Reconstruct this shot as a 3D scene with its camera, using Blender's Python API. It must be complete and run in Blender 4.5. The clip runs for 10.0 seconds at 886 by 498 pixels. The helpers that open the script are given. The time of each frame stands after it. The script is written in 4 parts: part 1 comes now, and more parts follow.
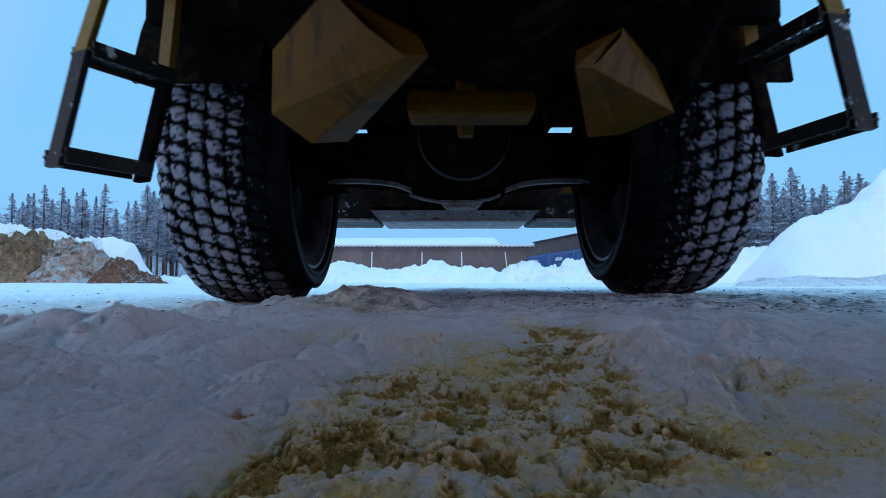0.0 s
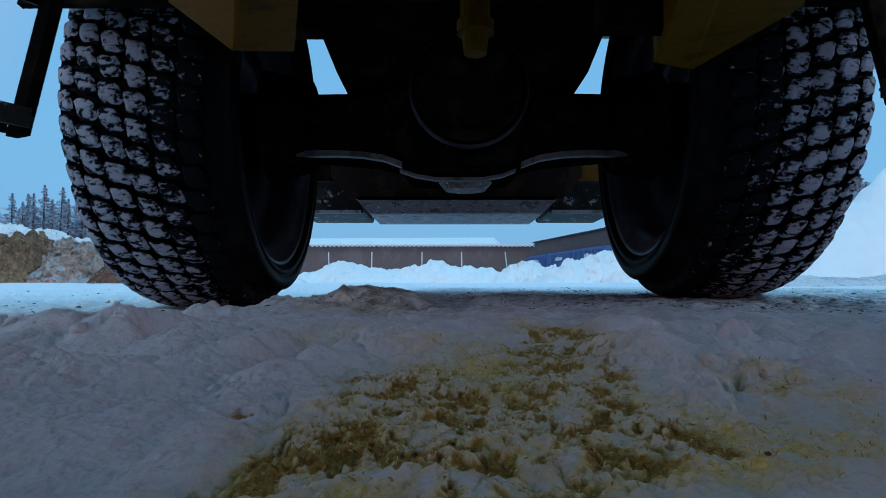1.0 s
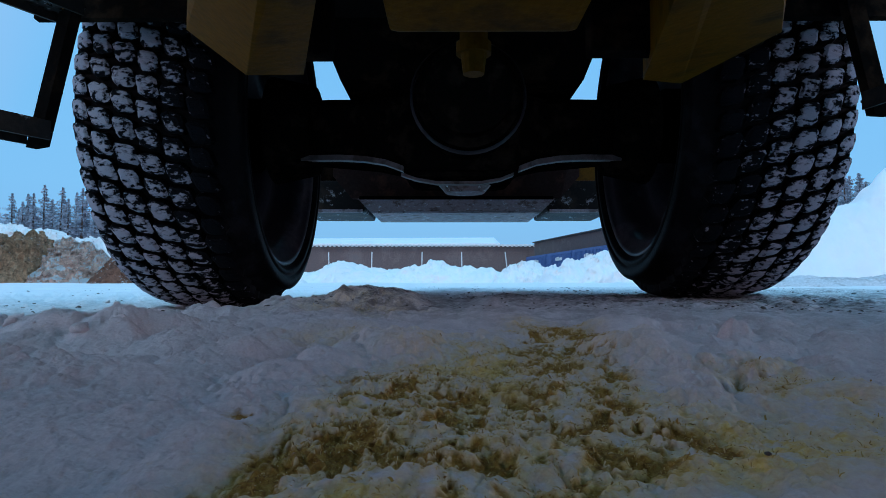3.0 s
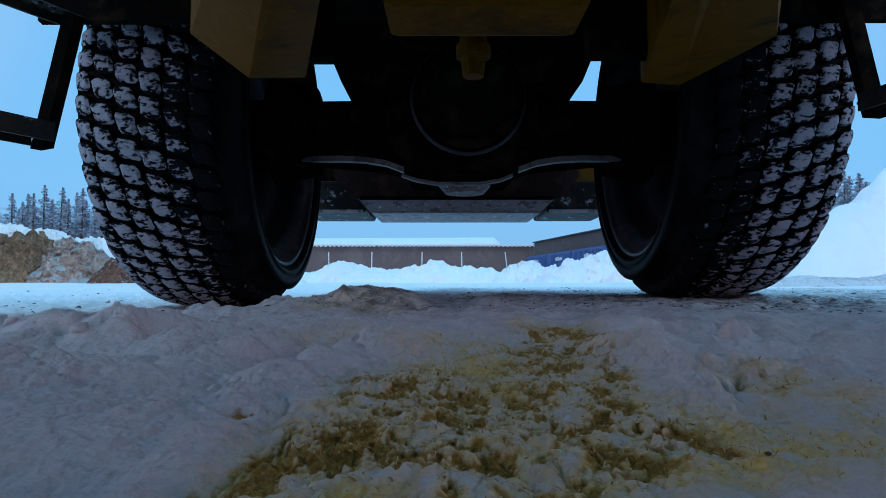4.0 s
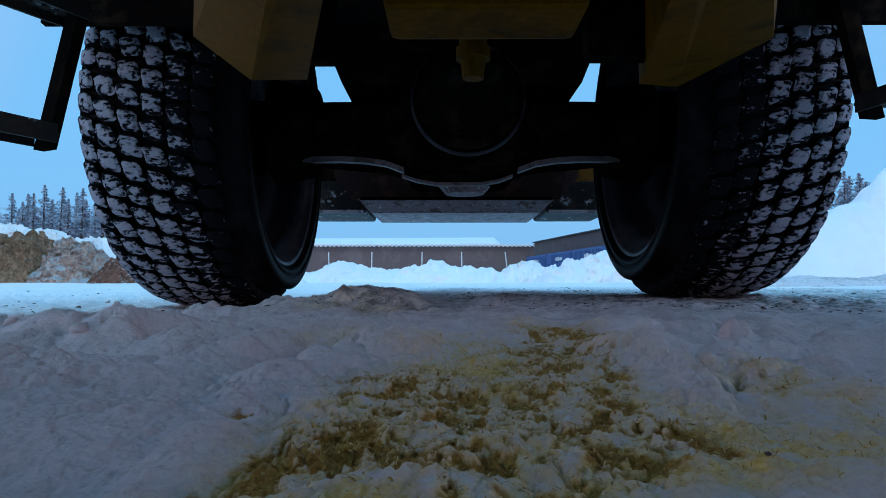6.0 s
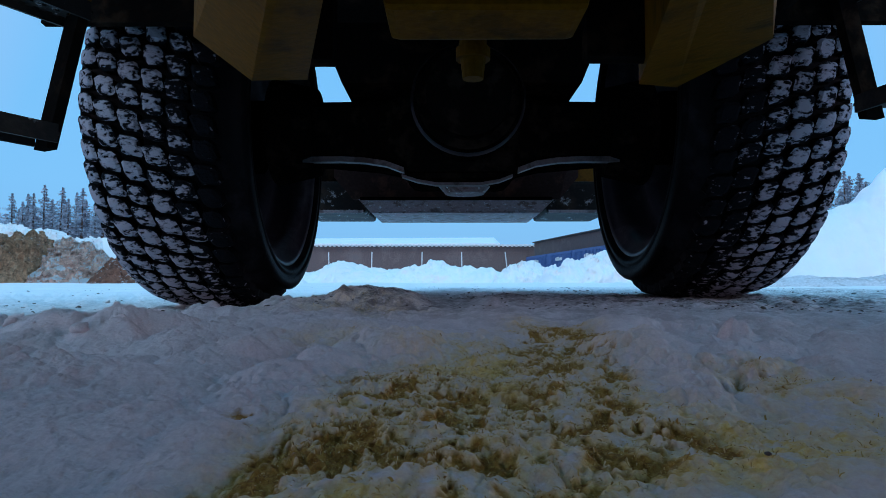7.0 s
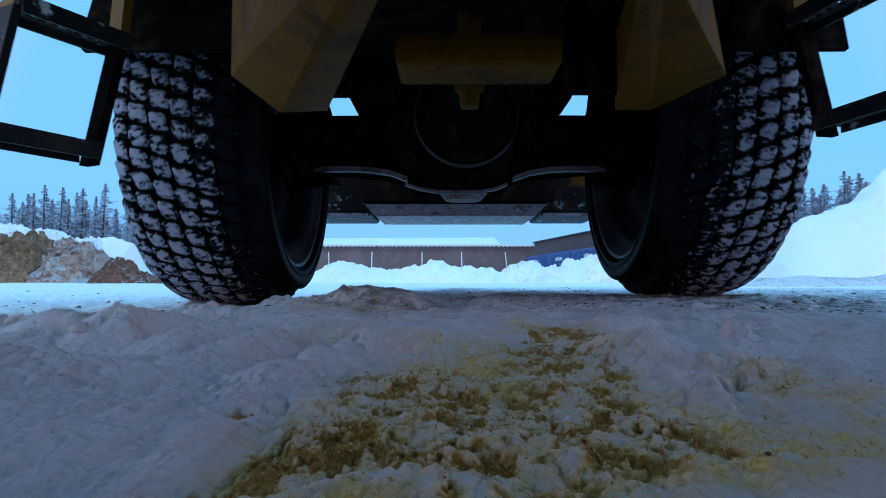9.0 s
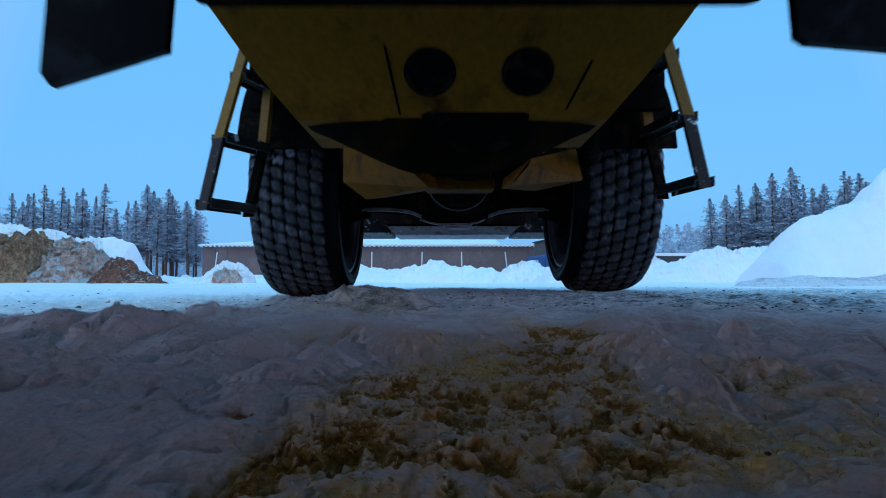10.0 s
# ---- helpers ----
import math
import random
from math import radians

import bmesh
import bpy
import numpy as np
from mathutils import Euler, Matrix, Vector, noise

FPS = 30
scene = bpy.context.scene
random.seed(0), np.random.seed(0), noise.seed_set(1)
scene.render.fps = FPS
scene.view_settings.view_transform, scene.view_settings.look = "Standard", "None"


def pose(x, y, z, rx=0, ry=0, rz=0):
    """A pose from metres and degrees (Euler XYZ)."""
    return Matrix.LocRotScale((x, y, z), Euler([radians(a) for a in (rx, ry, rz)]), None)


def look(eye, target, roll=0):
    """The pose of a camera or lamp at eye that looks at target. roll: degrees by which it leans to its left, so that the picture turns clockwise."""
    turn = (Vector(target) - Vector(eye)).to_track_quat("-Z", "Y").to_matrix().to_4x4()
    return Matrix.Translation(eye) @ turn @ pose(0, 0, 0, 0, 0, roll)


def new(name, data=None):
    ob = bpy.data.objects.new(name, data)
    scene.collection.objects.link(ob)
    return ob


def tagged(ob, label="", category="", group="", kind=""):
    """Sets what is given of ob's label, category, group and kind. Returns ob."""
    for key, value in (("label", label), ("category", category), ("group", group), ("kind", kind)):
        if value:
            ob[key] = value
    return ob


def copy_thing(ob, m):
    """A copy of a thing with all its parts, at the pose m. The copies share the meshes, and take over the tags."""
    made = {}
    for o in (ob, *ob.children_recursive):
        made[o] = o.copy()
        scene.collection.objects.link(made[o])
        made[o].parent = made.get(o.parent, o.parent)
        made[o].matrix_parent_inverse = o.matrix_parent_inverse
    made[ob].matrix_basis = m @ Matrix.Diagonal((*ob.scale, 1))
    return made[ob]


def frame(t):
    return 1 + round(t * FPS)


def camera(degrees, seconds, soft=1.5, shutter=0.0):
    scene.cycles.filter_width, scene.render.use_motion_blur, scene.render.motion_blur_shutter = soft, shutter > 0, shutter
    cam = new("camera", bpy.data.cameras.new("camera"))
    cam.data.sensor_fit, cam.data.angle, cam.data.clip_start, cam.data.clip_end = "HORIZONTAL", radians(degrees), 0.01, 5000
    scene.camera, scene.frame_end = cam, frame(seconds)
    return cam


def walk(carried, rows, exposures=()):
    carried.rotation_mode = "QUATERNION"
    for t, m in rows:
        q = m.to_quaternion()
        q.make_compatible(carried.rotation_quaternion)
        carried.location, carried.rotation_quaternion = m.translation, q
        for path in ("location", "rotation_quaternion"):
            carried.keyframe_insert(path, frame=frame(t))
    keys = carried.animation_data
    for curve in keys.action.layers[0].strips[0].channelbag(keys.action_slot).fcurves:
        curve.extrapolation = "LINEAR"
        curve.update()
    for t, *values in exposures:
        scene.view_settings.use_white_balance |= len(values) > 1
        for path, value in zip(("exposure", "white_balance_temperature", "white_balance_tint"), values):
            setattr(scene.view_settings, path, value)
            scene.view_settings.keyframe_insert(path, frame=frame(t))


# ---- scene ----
cam = camera(71.0, 10.0, soft=0.9, shutter=0.35)
EYE = (-0.062, 0.0, 0.066)
REST = pose(*EYE, 93.07, 0, 0.28)
walk(cam, [(0.0, REST), (10.0, REST)],
     exposures=[(0.0, 0.08, 6400, 14), (0.6, -0.26, 6500, 10), (1.2, -0.24, 6500, 10), (2.5, -0.10, 6450, 11), (5.0, -0.06, 6300, 11), (8.5, -0.04, 6100, 11), (9.0, 0.14, 5900, 12), (9.5, 0.17, 5600, 13), (10.0, -0.10, 5800, 10)])

# ---- world and sun ----
world = bpy.data.worlds.new("overcast_dusk")
scene.world = world
world.use_nodes = True
wn, wl = world.node_tree.nodes, world.node_tree.links
wn.clear()
w_out = wn.new("ShaderNodeOutputWorld")
w_bg = wn.new("ShaderNodeBackground")
w_sky = wn.new("ShaderNodeTexSky")
w_sky.sky_type, w_sky.sun_disc = "NISHITA", False
w_sky.sun_elevation, w_sky.sun_rotation = radians(12), radians(200)
w_mix = wn.new("ShaderNodeMixRGB")
w_mix.inputs[0].default_value = 0.93
w_geo = wn.new("ShaderNodeTexCoord")
w_sep = wn.new("ShaderNodeSeparateXYZ")


def sky_ramp(stops, source):
    r = wn.new("ShaderNodeValToRGB")
    r.color_ramp.elements[0].position, r.color_ramp.elements[0].color = stops[0][0], (*stops[0][1], 1)
    r.color_ramp.elements[1].position, r.color_ramp.elements[1].color = stops[-1][0], (*stops[-1][1], 1)
    for p, c in stops[1:-1]:
        r.color_ramp.elements.new(p).color = (*c, 1)
    wl.new(source, r.inputs[0])
    return r.outputs[0]


wl.new(w_geo.outputs["Generated"], w_sep.inputs[0])
w_front = sky_ramp([(0.0, (0.21, 0.50, 0.86)), (0.14, (0.22, 0.58, 0.98)), (0.42, (0.20, 0.58, 1.0)), (0.75, (0.20, 0.80, 1.34))], w_sep.outputs["Z"])
w_back = sky_ramp([(0.0, (0.90, 0.71, 0.88)), (0.28, (0.84, 0.70, 0.88)), (0.50, (0.45, 0.70, 1.0)), (0.75, (0.20, 0.78, 1.30))], w_sep.outputs["Z"])
w_side = sky_ramp([(0.45, (0, 0, 0)), (0.80, (1, 1, 1))], w_sep.outputs["Y"])
w_both = wn.new("ShaderNodeMixRGB")
for k, o in enumerate((w_side, w_back, w_front)):
    wl.new(o, w_both.inputs[k])
w_gain = wn.new("ShaderNodeVectorMath")
w_gain.operation = "SCALE"
w_gain.inputs["Scale"].default_value = 10.2
wl.new(w_both.outputs[0], w_gain.inputs[0])
wl.new(w_gain.outputs[0], w_mix.inputs[2])
w_bg.inputs[1].default_value = 0.1
wl.new(w_sky.outputs[0], w_mix.inputs[1])
wl.new(w_mix.outputs[0], w_bg.inputs[0])
wl.new(w_bg.outputs[0], w_out.inputs[0])
sun = new("sun", bpy.data.lights.new("sun", "SUN"))
sun.data.energy, sun.data.angle, sun.data.color = 0.85, radians(40), (0.60, 0.90, 1.0)
sun.matrix_basis = look((0, 0, 30), (8, 28, 0))


# ---- materials ----
def material(name):
    m = bpy.data.materials.new(name)
    m.use_nodes = True
    nt = m.node_tree
    return m, nt.nodes, nt.links, nt.nodes["Principled BSDF"]


def coords(n, l, space="Object", scale=1.0):
    c = n.new("ShaderNodeTexCoord")
    mp = n.new("ShaderNodeMapping")
    mp.inputs["Scale"].default_value = (scale,) * 3 if isinstance(scale, (int, float)) else scale
    l.new(c.outputs[space], mp.inputs[0])
    return mp.outputs[0]


def noise_tex(n, l, vec, scale, detail=5.0, rough=0.6):
    t = n.new("ShaderNodeTexNoise")
    t.inputs["Scale"].default_value, t.inputs["Detail"].default_value, t.inputs["Roughness"].default_value = scale, detail, rough
    l.new(vec, t.inputs["Vector"])
    return t.outputs["Fac"]


def ramp(n, l, fac, stops):
    r = n.new("ShaderNodeValToRGB")
    el = r.color_ramp.elements
    while len(el) < len(stops):
        el.new(0.5)
    for e, (p, c) in zip(el, stops):
        e.position = p
        e.color = (*c, 1) if len(c) == 3 else c
    l.new(fac, r.inputs[0])
    return r.outputs[0]


def mix(n, l, fac, a, b):
    m = n.new("ShaderNodeMixRGB")
    for i, v in ((0, fac), (1, a), (2, b)):
        if isinstance(v, (int, float)):
            m.inputs[i].default_value = v
        elif isinstance(v, tuple):
            m.inputs[i].default_value = (*v, 1)
        else:
            l.new(v, m.inputs[i])
    return m.outputs[0]


def bump(n, l, b, height, strength, distance):
    k = n.new("ShaderNodeBump")
    k.inputs["Strength"].default_value, k.inputs["Distance"].default_value = strength, distance
    l.new(height, k.inputs["Height"])
    l.new(k.outputs[0], b.inputs["Normal"])


def worn(name, base, wear, scale=6.0, rough=0.6, metal=0.0, wear_at=(0.52, 0.62), bumpy=0.3, fine=60.0, snow=0.0, gloss=0.25):
    """A painted, rubber or mineral surface with patches of wear, fine grain and optional snow dust."""
    m, n, l, b = material(name)
    v = coords(n, l)
    big = noise_tex(n, l, v, scale, 6)
    small = noise_tex(n, l, v, fine, 4)
    col = ramp(n, l, big, [(wear_at[0], base), (wear_at[1], wear)])
    grain = ramp(n, l, small, [(0.3, (0.72, 0.72, 0.72)), (0.7, (1.1, 1.1, 1.1))])
    mm = n.new("ShaderNodeMixRGB")
    mm.blend_type = "MULTIPLY"
    mm.inputs[0].default_value = 1.0
    l.new(col, mm.inputs[1])
    l.new(grain, mm.inputs[2])
    out = mm.outputs[0]
    if snow:
        s = ramp(n, l, noise_tex(n, l, v, scale * 2.5, 7, 0.7), [(0.62 - snow * 0.3, (0, 0, 0)), (0.70 - snow * 0.3, (1, 1, 1))])
        out = mix(n, l, s, out, (0.72, 0.74, 0.78))
    l.new(out, b.inputs["Base Color"])
    b.inputs["Roughness"].default_value, b.inputs["Metallic"].default_value = rough, metal
    b.inputs["Specular IOR Level"].default_value = gloss
    bump(n, l, b, small, bumpy, 0.004)
    return m


def snow_material(name, near=False):
    m, n, l, b = material(name)
    v = coords(n, l)
    if near:
        big = noise_tex(n, l, v, 1.3, 4)
        col = ramp(n, l, big, [(0.35, (0.83, 0.81, 0.85)), (0.65, (0.91, 0.89, 0.91))])
        grit = noise_tex(n, l, v, 420, 3, 0.7)
        mm = n.new("ShaderNodeMixRGB")
        mm.blend_type = "MULTIPLY"
        mm.inputs[0].default_value = 1.0
        l.new(col, mm.inputs[1])
        l.new(ramp(n, l, grit, [(0.3, (0.86, 0.86, 0.87)), (0.62, (1.0, 1.0, 1.0)), (0.8, (1.06, 1.06, 1.06))]), mm.inputs[2])
        col = mm.outputs[0]
        # soaked sawdust, soiled snow and the mound's shade, where the vertex layer says so
        att = n.new("ShaderNodeVertexColor")
        att.layer_name = "soil"
        sep = n.new("ShaderNodeSeparateColor")
        l.new(att.outputs[0], sep.inputs[0])

        # soft stain first, brown fibres in the clods over it
        flake = noise_tex(n, l, v, 240, 5, 0.75)
        stain = n.new("ShaderNodeMath")
        stain.operation = "MULTIPLY"
        l.new(sep.outputs[0], stain.inputs[0])
        l.new(ramp(n, l, noise_tex(n, l, v, 90, 6, 0.7), [(0.32, (0.60, 0.60, 0.60)), (0.56, (1, 1, 1))]), stain.inputs[1])
        pale = ramp(n, l, flake, [(0.34, (0.78, 0.51, 0.11)), (0.52, (0.91, 0.69, 0.23)), (0.68, (0.95, 0.83, 0.44))])
        col = mix(n, l, stain.outputs[0], col, pale)
        brown = ramp(n, l, flake, [(0.34, (0.22, 0.10, 0.018)), (0.52, (0.46, 0.26, 0.045)), (0.68, (0.66, 0.43, 0.10))])
        clod = n.new("ShaderNodeMath")
        clod.operation = "MULTIPLY_ADD"
        l.new(noise_tex(n, l, v, 170, 6, 0.7), clod.inputs[0])
        clod.inputs[1].default_value = 0.9
        l.new(sep.outputs[2], clod.inputs[2])
        col = mix(n, l, ramp(n, l, clod.outputs[0], [(0.52, (0, 0, 0)), (1.15, (0.95, 0.95, 0.95))]), col, brown)
        dirt = n.new("ShaderNodeMath")
        dirt.operation = "MULTIPLY"
        l.new(sep.outputs[1], dirt.inputs[0])
        l.new(ramp(n, l, noise_tex(n, l, v, 16, 10, 0.82), [(0.42, (0, 0, 0)), (0.58, (1, 1, 1))]), dirt.inputs[1])
        col = mix(n, l, dirt.outputs[0], col, (0.105, 0.093, 0.092))
        bump(n, l, b, noise_tex(n, l, v, 130, 8, 0.72), 0.8, 0.0055)
    else:
        big = noise_tex(n, l, v, 0.35, 6)
        col = ramp(n, l, big, [(0.3, (0.80, 0.82, 0.85)), (0.7, (0.90, 0.91, 0.92))])
        bump(n, l, b, noise_tex(n, l, v, 5.0, 9, 0.7), 0.45, 0.16)
    l.new(col, b.inputs["Base Color"])
    b.inputs["Roughness"].default_value = 0.8
    b.inputs["Specular IOR Level"].default_value = 0.2
    if near:
        b.inputs["Subsurface Weight"].default_value = 0.12
        b.inputs["Subsurface Radius"].default_value = (0.9, 0.95, 1.0)
        b.inputs["Subsurface Scale"].default_value = 0.006
    return m


def soil_material(name, tone, dark, less=0.14):
    """Earth bank with snow lying on what faces up."""
    m, n, l, b = material(name)
    v = coords(n, l)
    col = ramp(n, l, noise_tex(n, l, v, 3.5, 12, 0.9), [(0.40, dark), (0.50, tone), (0.60, tuple(c * 1.5 for c in tone))])
    g = n.new("ShaderNodeNewGeometry")
    sx = n.new("ShaderNodeSeparateXYZ")
    l.new(g.outputs["Normal"], sx.inputs[0])
    ad = n.new("ShaderNodeMath")
    ad.operation = "MULTIPLY_ADD"
    l.new(noise_tex(n, l, v, 2.2, 8, 0.7), ad.inputs[0])
    ad.inputs[1].default_value = 0.9
    l.new(sx.outputs["Z"], ad.inputs[2])
    ad2 = n.new("ShaderNodeMath")
    ad2.operation = "SUBTRACT"
    l.new(ad.outputs[0], ad2.inputs[0])
    ad2.inputs[1].default_value = less
    sn = ramp(n, l, ad2.outputs[0], [(0.97, (0, 0, 0)), (1.0, (1, 1, 1))])
    l.new(mix(n, l, sn, col, (0.84, 0.86, 0.89)), b.inputs["Base Color"])
    b.inputs["Roughness"].default_value = 0.95
    bump(n, l, b, noise_tex(n, l, v, 6, 12, 0.85), 1.0, 0.35)
    return m


def tread_material(name):
    """Packed snow and ice left on the rubber lugs, torn in patches that hold best in the middle of a lug."""
    m, n, l, b = material(name)
    v = coords(n, l, scale=(0.55, 1.0, 1.0))
    f = noise_tex(n, l, v, 58, 4, 0.6)
    g = n.new("ShaderNodeMath")
    g.operation = "MULTIPLY_ADD"
    l.new(f, g.inputs[0])
    g.inputs[1].default_value, g.inputs[2].default_value = 2.0, -0.5
    k = noise_tex(n, l, v, 6, 3)
    att = n.new("ShaderNodeVertexColor")
    att.layer_name = "hold"
    sep = n.new("ShaderNodeSeparateColor")
    l.new(att.outputs[0], sep.inputs[0])
    ad = n.new("ShaderNodeMath")
    ad.operation = "MULTIPLY_ADD"
    l.new(k, ad.inputs[0])
    ad.inputs[1].default_value = 0.30
    l.new(g.outputs[0], ad.inputs[2])
    ac = n.new("ShaderNodeMath")
    ac.operation = "MULTIPLY_ADD"
    l.new(sep.outputs[0], ac.inputs[0])
    ac.inputs[1].default_value = 0.34
    l.new(ad.outputs[0], ac.inputs[2])
    col = ramp(n, l, ac.outputs[0], [(0.78, (0.005, 0.006, 0.008)), (0.82, (0.13, 0.125, 0.15)), (0.98, (0.31, 0.30, 0.35))])
    l.new(col, b.inputs["Base Color"])
    b.inputs["Roughness"].default_value = 0.9
    b.inputs["Specular IOR Level"].default_value = 0.05
    bump(n, l, b, f, 0.9, 0.010)
    return m


SNOW_NEAR = snow_material("trodden_snow", True)
SNOW_FAR = snow_material("drift_snow")
SNOW_CRUMB = snow_material("loose_snow", True)
GRIMY = worn("grimy_yellow_paint", (0.105, 0.050, 0.003), (0.028, 0.013, 0.003), 4.0, 0.6, wear_at=(0.50, 0.68), bumpy=0.25, gloss=0.06)
GUARD = worn("dull_yellow_guard_paint", (0.135, 0.058, 0.002), (0.048, 0.024, 0.005), 7.0, 0.55, wear_at=(0.50, 0.68), bumpy=0.3, gloss=0.02)
BLACK_HULL = worn("near_black_hull", (0.006, 0.0045, 0.003), (0.022, 0.012, 0.003), 5.0, 0.75, wear_at=(0.52, 0.72), bumpy=0.3, gloss=0.02)
HULL = worn("scuffed_hull_paint", (0.21, 0.090, 0.006), (0.06, 0.024, 0.004), 4.0, 0.6, wear_at=(0.54, 0.68), bumpy=0.25, gloss=0.08)
YELLOW = worn("worn_yellow_paint", (0.21, 0.105, 0.006), (0.05, 0.028, 0.006), 5.0, 0.5, wear_at=(0.55, 0.68), bumpy=0.2)
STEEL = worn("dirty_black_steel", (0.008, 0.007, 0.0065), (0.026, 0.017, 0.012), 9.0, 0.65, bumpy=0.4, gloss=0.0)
STEEL_SNOW = worn("snow_dusted_black_steel", (0.018, 0.016, 0.016), (0.06, 0.042, 0.032), 5.0, 0.6, bumpy=0.4, snow=0.10)
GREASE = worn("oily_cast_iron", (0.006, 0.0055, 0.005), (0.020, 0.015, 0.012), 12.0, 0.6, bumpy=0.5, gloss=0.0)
RUST_PLATE = worn("scraped_icy_plate", (0.36, 0.27, 0.28), (0.15, 0.09, 0.08), 14.0, 0.5, bumpy=0.5, fine=90.0, snow=0.16)
RUBBER = worn("black_rubber", (0.005, 0.005, 0.006), (0.013, 0.013, 0.016), 7.0, 0.5, bumpy=0.5, gloss=0.03)
RIM = worn("wet_dark_rim_steel", (0.022, 0.022, 0.030), (0.06, 0.058, 0.07), 6.0, 0.36, gloss=0.3, bumpy=0.3)
ICE = worn("dirty_ice", (0.62, 0.55, 0.60), (0.30, 0.24, 0.25), 16.0, 0.4, bumpy=0.5, fine=110.0)
RUSTY = worn("rusty_brown_steel", (0.050, 0.030, 0.028), (0.11, 0.055, 0.042), 8.0, 0.7, bumpy=0.5, gloss=0.1)
# light caught on the axle's lower edges, put into a paler colour
LIT_EDGE = worn("lit_cast_edge", (0.13, 0.11, 0.115), (0.05, 0.04, 0.04), 10.0, 0.45, bumpy=0.4, gloss=0.2)
TREAD = tread_material("snow_packed_lug")
TREAD_WET = worn("wet_grey_lug", (0.034, 0.033, 0.040), (0.10, 0.096, 0.115), 18.0, 0.6, bumpy=0.6)
SNOW_GREY = worn("trodden_grey_snow", (0.66, 0.64, 0.68), (0.50, 0.47, 0.49), 3.0, 0.9, bumpy=0.5, fine=30)
WALL = worn("grey_brown_sheet_wall", (0.165, 0.118, 0.115), (0.20, 0.148, 0.145), 0.5, 0.8, bumpy=0.1, fine=8)
DARKWALL = worn("dark_grey_sheet_wall", (0.10, 0.085, 0.085), (0.13, 0.11, 0.11), 0.5, 0.8, bumpy=0.1, fine=8)
BLUE = worn("faded_blue_paint", (0.055, 0.11, 0.27), (0.075, 0.135, 0.31), 0.8, 0.55, bumpy=0.1, fine=6)
WHITE = worn("white_paint", (0.75, 0.75, 0.76), (0.62, 0.62, 0.62), 2.0, 0.6, bumpy=0.1)
SOIL = soil_material("brown_earth", (0.58, 0.36, 0.22), (0.15, 0.09, 0.056), 0.40)
SOIL_PALE = soil_material("pale_crumbly_earth", (0.88, 0.62, 0.52), (0.34, 0.22, 0.17), 0.10)
SOIL_RED = soil_material("reddish_earth", (0.36, 0.165, 0.11), (0.10, 0.045, 0.033), 0.34)
STONE = worn("dark_pebble", (0.10, 0.09, 0.085), (0.2, 0.18, 0.16), 30.0, 0.8)
BARK = worn("pine_bark", (0.12, 0.075, 0.055), (0.06, 0.045, 0.038), 2.0, 0.95, bumpy=0.6, fine=14)


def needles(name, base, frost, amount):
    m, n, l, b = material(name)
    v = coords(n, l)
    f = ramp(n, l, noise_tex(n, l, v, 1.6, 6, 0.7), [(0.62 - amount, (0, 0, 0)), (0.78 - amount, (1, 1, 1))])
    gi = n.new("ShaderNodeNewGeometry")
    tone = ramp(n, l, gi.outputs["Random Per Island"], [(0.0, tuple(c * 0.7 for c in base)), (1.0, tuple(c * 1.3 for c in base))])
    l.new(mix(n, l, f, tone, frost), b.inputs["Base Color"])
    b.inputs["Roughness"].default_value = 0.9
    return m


# frosted needles, lightened towards blue so distance haze lies in their colour
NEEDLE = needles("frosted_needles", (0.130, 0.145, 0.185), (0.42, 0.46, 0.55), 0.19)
NEEDLE_FAR = needles("far_frosted_haze_needles", (0.20, 0.25, 0.31), (0.45, 0.52, 0.62), 0.24)


# ---- mesh helpers ----
def part(name, bm, mat, parent=None, label="", smooth=False):
    me = bpy.data.meshes.new(name)
    bmesh.ops.recalc_face_normals(bm, faces=bm.faces)
    if smooth:
        for f in bm.faces:
            f.smooth = True
    bm.to_mesh(me)
    bm.free()
    for mm in mat if isinstance(mat, (list, tuple)) else (mat,):
        me.materials.append(mm)
    ob = new(name, me)
    if parent is not None:
        ob.parent = parent
    if label:
        ob["label"] = label
    return ob


def loft(bm, sections):
    rows = [[bm.verts.new(p) for p in s] for s in sections]
    k = len(rows[0])
    for a, b in zip(rows, rows[1:]):
        for i in range(k):
            bm.faces.new((a[i], a[(i + 1) % k], b[(i + 1) % k], b[i]))
    bm.faces.new(rows[0])
    bm.faces.new(rows[-1])


def box(bm, x0, x1, y0, y1, z0, z1, bevel=0.0):
    ret = bmesh.ops.create_cube(bm, size=1.0)
    vs = ret["verts"]
    for v in vs:
        v.co = Vector((x0 + (v.co.x + 0.5) * (x1 - x0), y0 + (v.co.y + 0.5) * (y1 - y0), z0 + (v.co.z + 0.5) * (z1 - z0)))
    if bevel:
        es = {e for v in vs for e in v.link_edges}
        bmesh.ops.bevel(bm, geom=list(es), offset=bevel, segments=2, affect="EDGES", profile=0.6)


def bevel_all(bm, width, seg=2):
    bmesh.ops.bevel(bm, geom=[e for e in bm.edges if len(e.link_faces) == 2 and e.calc_face_angle(0) > 0.35], offset=width, segments=seg, affect="EDGES", profile=0.6)


def tube(bm, p, q, r, seg=14, r2=None):
    p, q = Vector(p), Vector(q)
    m = Matrix.Translation((p + q) / 2) @ (q - p).to_track_quat("Z", "Y").to_matrix().to_4x4()
    bmesh.ops.create_cone(bm, cap_ends=True, segments=seg, radius1=r, radius2=r if r2 is None else r2, depth=(q - p).length, matrix=m)


